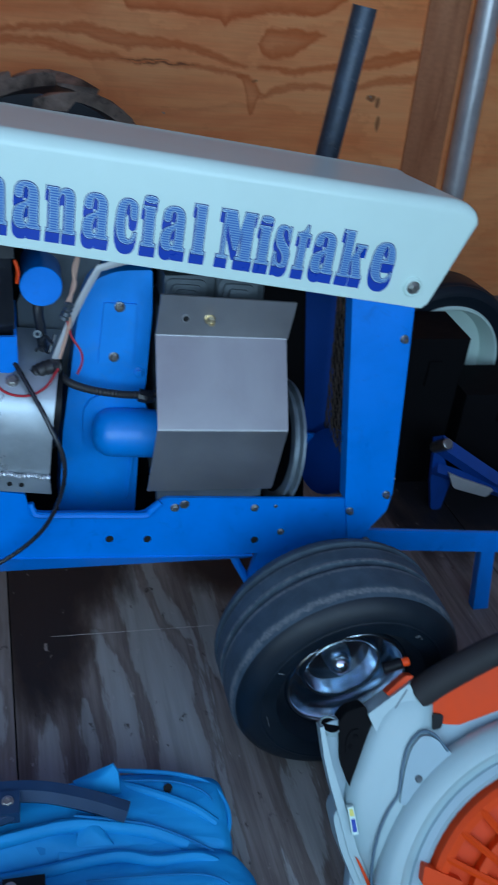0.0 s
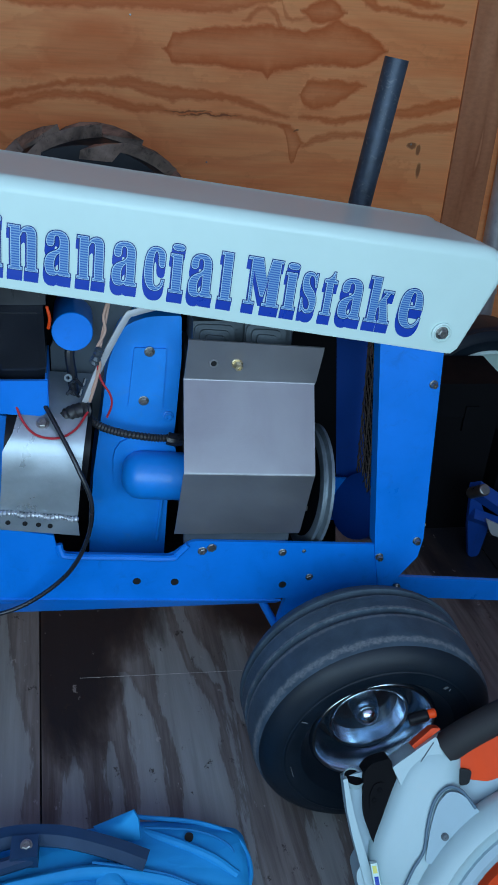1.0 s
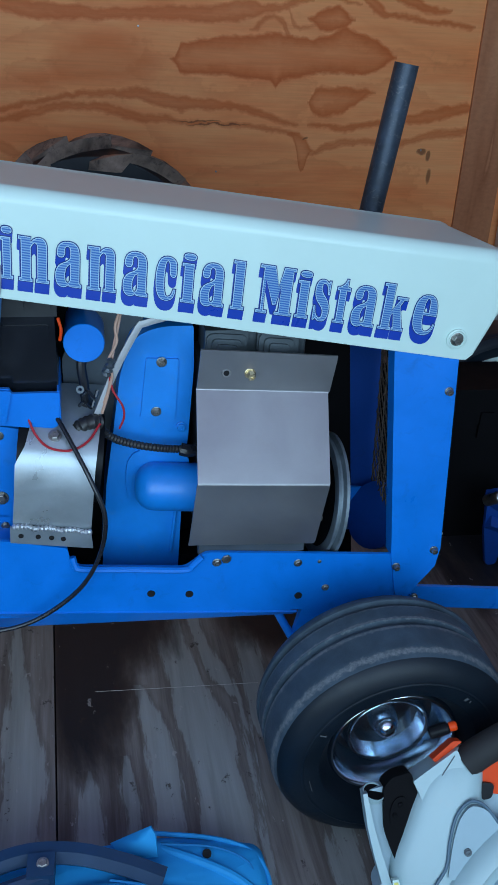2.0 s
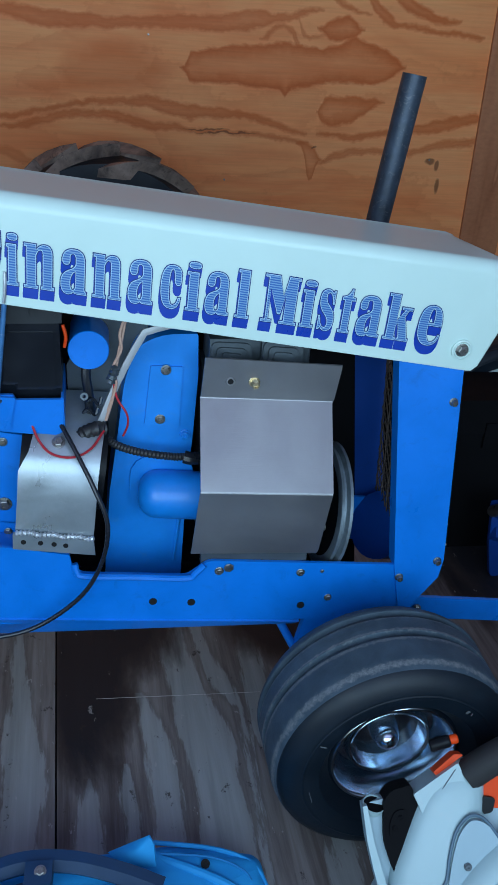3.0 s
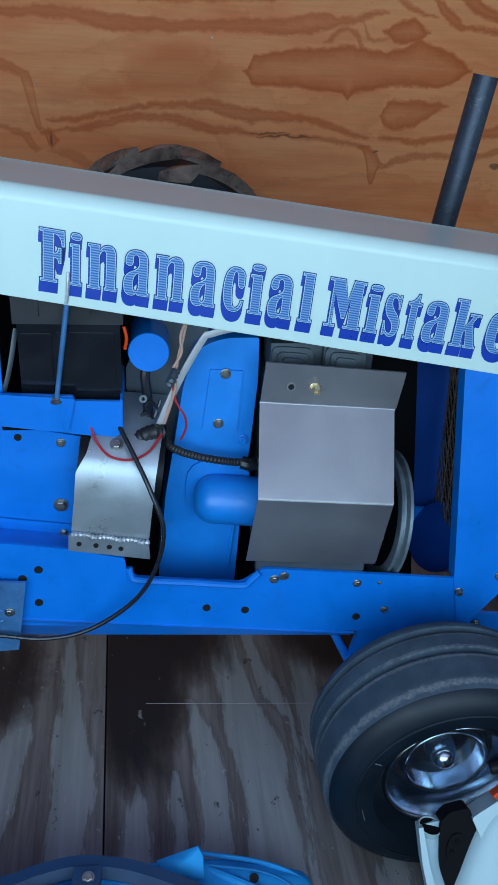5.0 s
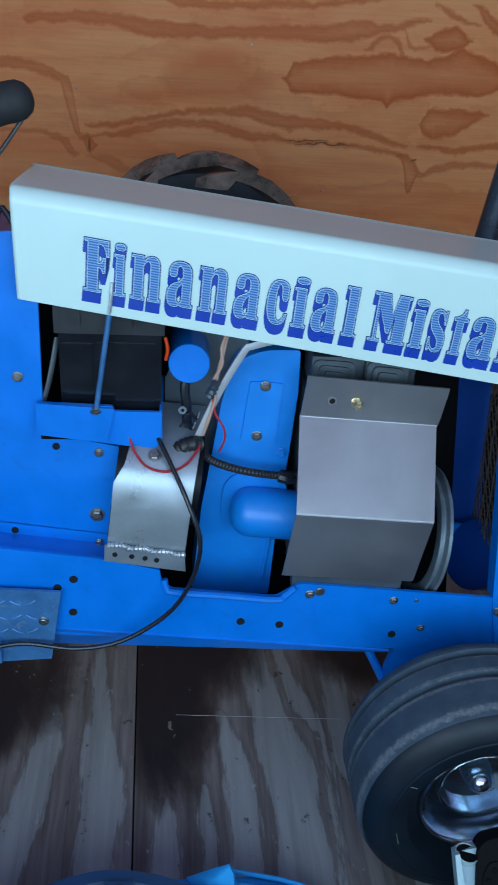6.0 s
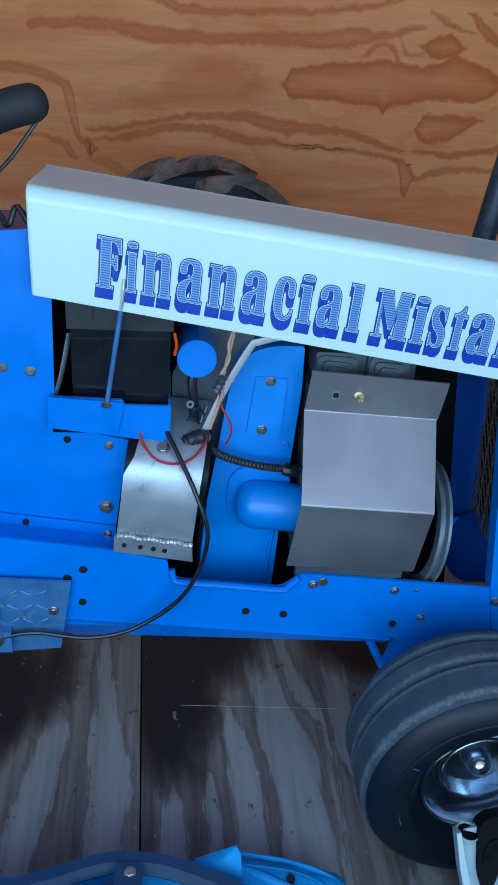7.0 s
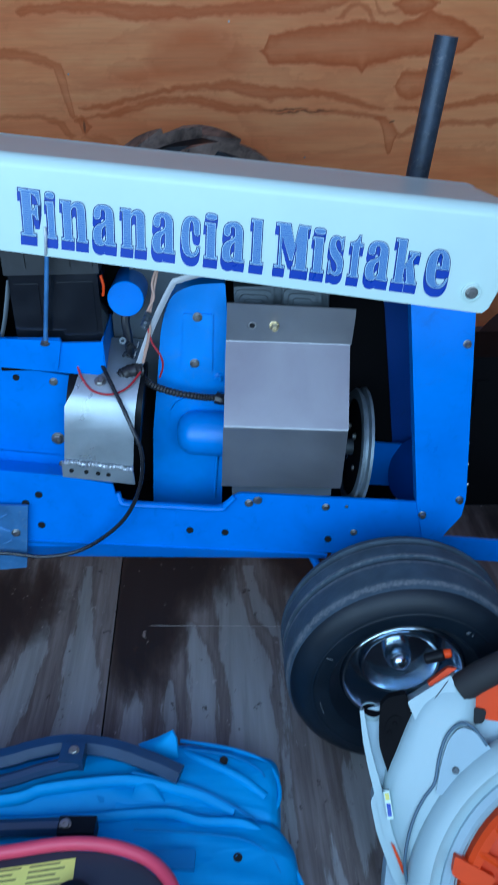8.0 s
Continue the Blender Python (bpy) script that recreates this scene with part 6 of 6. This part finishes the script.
part("rear_shell", above_floor(lathe([(0.075, 0), (0.075, 0.32), (0.06, 0.345), (0.03, 0.352), (0.014, 0.346), (0.010, 0.33), (0.012, 0)], C, (0, 1, 0), 80)), GREY_PL, blower, smooth=50)
part("air_guide", above_floor(lathe([(-0.030, 0.264), (-0.038, 0.261), (-0.042, 0.250), (-0.040, 0.243), (-0.030, 0.240)], C, (0, 1, 0), 80)), GREY_PL, blower)
part("neck", loft([(-0.27, 0.140, 0.050, 0.03, 0.030), (-0.24, 0.115, 0.064, 0.025, 0.036), (-0.16, 0.098, 0.082, 0.022, 0.040), (-0.10, 0.092, 0.081, 0.022, 0.041), (-0.05, 0.094, 0.068, 0.022, 0.040),
                   (0.0, 0.100, 0.057, 0.022, 0.037), (0.030, 0.107, 0.050, 0.022, 0.034), (0.052, 0.116, 0.040, 0.022, 0.029), (0.070, 0.121, 0.026, 0.022, 0.022), (0.080, 0.123, 0.010, 0.022, 0.012)]), WHITE_PL, blower, smooth=70)
part("neck_corner", plate([(0.041, 0.028, 0.004), (0.110, 0.080, 0.006), (0.125, 0.045), (0.10, -0.02), (0.058, -0.004, 0.004)], -0.0070, 0.05, radius=0.003, bevel=0.006), WHITE_PL, blower, smooth=60)
part("neck_split", tube([(0.106, -0.0072, 0.070), (0.088, -0.0076, 0.042), (0.066, -0.0076, 0.008)], 0.0009, 6, 5), CAST, blower)
part("cable_guard", plate([(0.121, 0.090), (0.079, 0.055), (0.073, 0.060), (0.106, 0.090)], 0.004, 0.03, radius=0.003, bevel=0.002), ORANGE, blower)
part("neck_panel", plate([(0.190, -0.040), (0.166, -0.016, 0.012), (0.147, -0.002, 0.014), (0.128, 0.000, 0.012), (0.111, -0.020, 0.016), (0.101, -0.056, 0.02), (0.094, -0.110), (0.17, -0.12)], -0.0235, 0.0, radius=0.006, bevel=0.005), GREY_PL, blower)
# thin tube on the surface, coloured as the seam's shadow
part("seam_groove", tube([(0.172, -0.024, -0.024), (0.149, -0.020, 0.001), (0.127, -0.0185, 0.004), (0.107, -0.0190, -0.018), (0.097, -0.0205, -0.055), (0.092, -0.0210, -0.093), (0.076, -0.022, -0.120), (0.063, -0.022, -0.150), (0.054, -0.020, -0.19), (0.052, -0.018, -0.23), (0.060, -0.016, -0.262)], 0.0027, 8, 6), GROOVE_SHADE, blower)
boot = part("throttle_boot", plate([(-0.004, 0.014, 0.010), (0.008, 0.030, 0.010), (0.039, 0.040, 0.006), (0.056, -0.006, 0.008), (0.018, -0.096, 0.008), (-0.001, -0.050, 0.012)], 0.002, 0.05, radius=0.004, bevel=0.008), CASE, blower)
part("boot_pad", plate([(0.008, -0.040), (0.018, -0.040), (0.033, -0.010), (0.030, 0.004), (0.014, 0.000), (0.006, -0.020)], -0.001, 0.008, radius=0.010, bevel=0.003), CASE, boot)
for x, z in ((0.015, -0.026), (0.023, -0.010)):
    hex_bolt((x, -0.001, z), 0.0035, boot, "boot_screw", material=CASE)
part("rear_web", plate([(-0.032, 0.004), (0.0, 0.014), (0.02, -0.085), (0.045, -0.11), (0.03, -0.165), (0.002, -0.125), (-0.014, -0.072)], 0.016, 0.045, radius=0.004, bevel=0.003), GREY_PL, blower)
cup = part("rear_cup", lathe([(-0.010, 0.0150), (0.0, 0.0178), (0.002, 0.0178), (0.002, 0.0165), (-0.004, 0.0158)], (-0.017, 0.014, 0.004), (0.10, -0.55, 0.83), 28), WHITE_PL, blower)
# flat black disc painting the shade in the cup's mouth
part("cup_mouth", lathe([(0.0, 0.0164), (0.0, 0)], (-0.017, 0.014, 0.004), (0.10, -0.55, 0.83), 28), CASE, cup)
part("base_strip", plate([(-0.037, 0.004), (-0.030, 0.006), (-0.024, -0.020), (-0.016, -0.050), (-0.004, -0.085), (0.012, -0.128), (0.032, -0.190), (0.060, -0.250), (0.046, -0.256), (0.018, -0.196), (-0.002, -0.132), (-0.017, -0.086), (-0.028, -0.046)], -0.002, 0.034, bevel=0.003), WHITE_PL, blower)
part("base_plate", plate([(-0.010, -0.140), (0.004, -0.115), (0.02, -0.16), (0.06, -0.245), (0.12, -0.315), (0.08, -0.315), (0.036, -0.260), (0.004, -0.19)], 0.002, 0.07, radius=0.01, bevel=0.003), WHITE_PL, blower)
sticker = part("sticker", plate([(0.010, -0.118), (0.020, -0.116), (0.030, -0.160), (0.020, -0.162)], -0.0150, -0.004), WHITE, blower, "small warning sticker")
part("sticker_mark", plate([(0.0125, -0.121), (0.019, -0.120), (0.0215, -0.131), (0.015, -0.132)], -0.0156, -0.0150), YELLOW, sticker)
part("sticker_mark", plate([(0.0165, -0.137), (0.023, -0.136), (0.027, -0.156), (0.0205, -0.157)], -0.0156, -0.0150), LETTER_BLUE, sticker)
part("red_sticker", plate([(0.028, -0.20), (0.034, -0.205), (0.056, -0.245), (0.050, -0.246)], -0.008, 0.0), ORANGE, blower)
part("handle", tube([(0.128, 0.012, 0.056), (0.160, 0.004, 0.082), (0.21, 0.0, 0.112), (0.27, 0.0, 0.142), (0.34, 0.0, 0.165), (0.42, 0.0, 0.17)], 0.0250, 18, 7), GRIP, blower)
part("trigger_housing", plate([(0.148, 0.032), (0.160, 0.060), (0.22, 0.092), (0.32, 0.140), (0.36, 0.10), (0.28, 0.04), (0.20, 0.010), (0.166, 0.012)], 0.006, 0.045, radius=0.008, bevel=0.005), ORANGE, blower)
# solid black piece painting the dark of the trigger opening
part("trigger_gap", plate([(0.150, 0.030), (0.172, 0.028), (0.168, 0.006), (0.152, 0.002)], 0.0, 0.02, radius=0.006), BLACK, blower)
part("plug_boot", rod((0.066, 0.004, 0.100), (0.098, 0.0, 0.112), 0.010, 14, round_end=0.004), BLACK, blower)
part("choke_tip", rod((0.096, 0.0, 0.112), (0.110, -0.002, 0.116), 0.0075, 14, round_end=0.004), ORANGE, blower)
hex_bolt((0.124, -0.0240, -0.069), 0.0048, blower, "housing_screw", material=CAST)
grille = part("starter_grille", above_floor(lathe([(-0.030, 0.237), (-0.052, 0.235), (-0.058, 0.227), (-0.056, 0.214), (-0.030, 0.212)], C, (0, 1, 0), 72)), ORANGE, blower, "orange slotted starter cover")
part("grille_hub", above_floor(lathe([(-0.030, 0.110), (-0.064, 0.106), (-0.070, 0.096), (-0.070, 0)], C, (0, 1, 0), 48)), ORANGE, grille)
part("grille_ring", above_floor(lathe([(-0.044, 0.172), (-0.061, 0.172), (-0.061, 0.158), (-0.044, 0.158)], C, (0, 1, 0), 64)), ORANGE, grille)
part("starter_plate", above_floor(lathe([(-0.034, 0.214), (-0.040, 0.214), (-0.046, 0.0), (-0.034, 0)], C, (0, 1, 0), 48)), ORANGE, grille)
for k in range(30):
    a = 2 * math.pi * k / 30
    u, w = math.cos(a), math.sin(a)
    if C[2] + 0.22 * w > -0.27:
        part("grille_bar", tube([(C[0] + 0.10 * u, -0.062, C[2] + 0.10 * w), (C[0] + 0.165 * u, -0.060, C[2] + 0.165 * w), (C[0] + 0.225 * u, -0.053, C[2] + 0.225 * w)], 0.0062, 6, 3), ORANGE, grille)
part("grille_tab", plate([(0.126, -0.190), (0.122, -0.218), (0.175, -0.245), (0.19, -0.215)], -0.062, -0.030, radius=0.004, bevel=0.003), ORANGE, grille)

# floor sheets, cut to the room
for k in (-2, -1, 0, 1, 2, -3):
    lie = pose(0.107 + 1.22 * k, 1.62, 0, 0, 0, math.degrees(SEAM_TURN))
    back = lie.inverted()
    bm = box((0.0032, -3.7, -0.02), (1.2168, 2.3, 0.0), 0.0018)
    for at, away in (((X0, 0, 0), (-1, 0, 0)), ((X1, 0, 0), (1, 0, 0)), ((0, FRONT_Y - 0.05, 0), (0, -1, 0)), ((0, BACK_Y, 0), (0, 1, 0))):
        bmesh.ops.bisect_plane(bm, geom=bm.verts[:] + bm.edges[:] + bm.faces[:], plane_co=back @ Vector(at), plane_no=back.to_3x3() @ Vector(away), clear_outer=True)
    part("plywood_sheet", bm, FLOOR_PLY, floor).matrix_local = lie
part("scratch", plate([(0.0, 0.0), (0.15, 0.0022), (0.36, 0.005), (0.36, 0.0058), (0.15, 0.0033), (0.0, 0.001)], 0, 0.0004), RAW_WOOD, floor).matrix_local = pose(0.190, 1.688, 0.0008, 90, 0, 0)

for x, z in ((0.636, 0.717), (1.43, 0.815), (-0.26, 1.03), (0.35, 1.20), (-0.45, 0.72)):
    part("nail_head", lathe([(0, 0), (0.0, 0.0038), (0.0012, 0.0034), (0.0016, 0)], (x, BACK_Y, z), (0, -1, 0), 12), ZINC, wall_back)
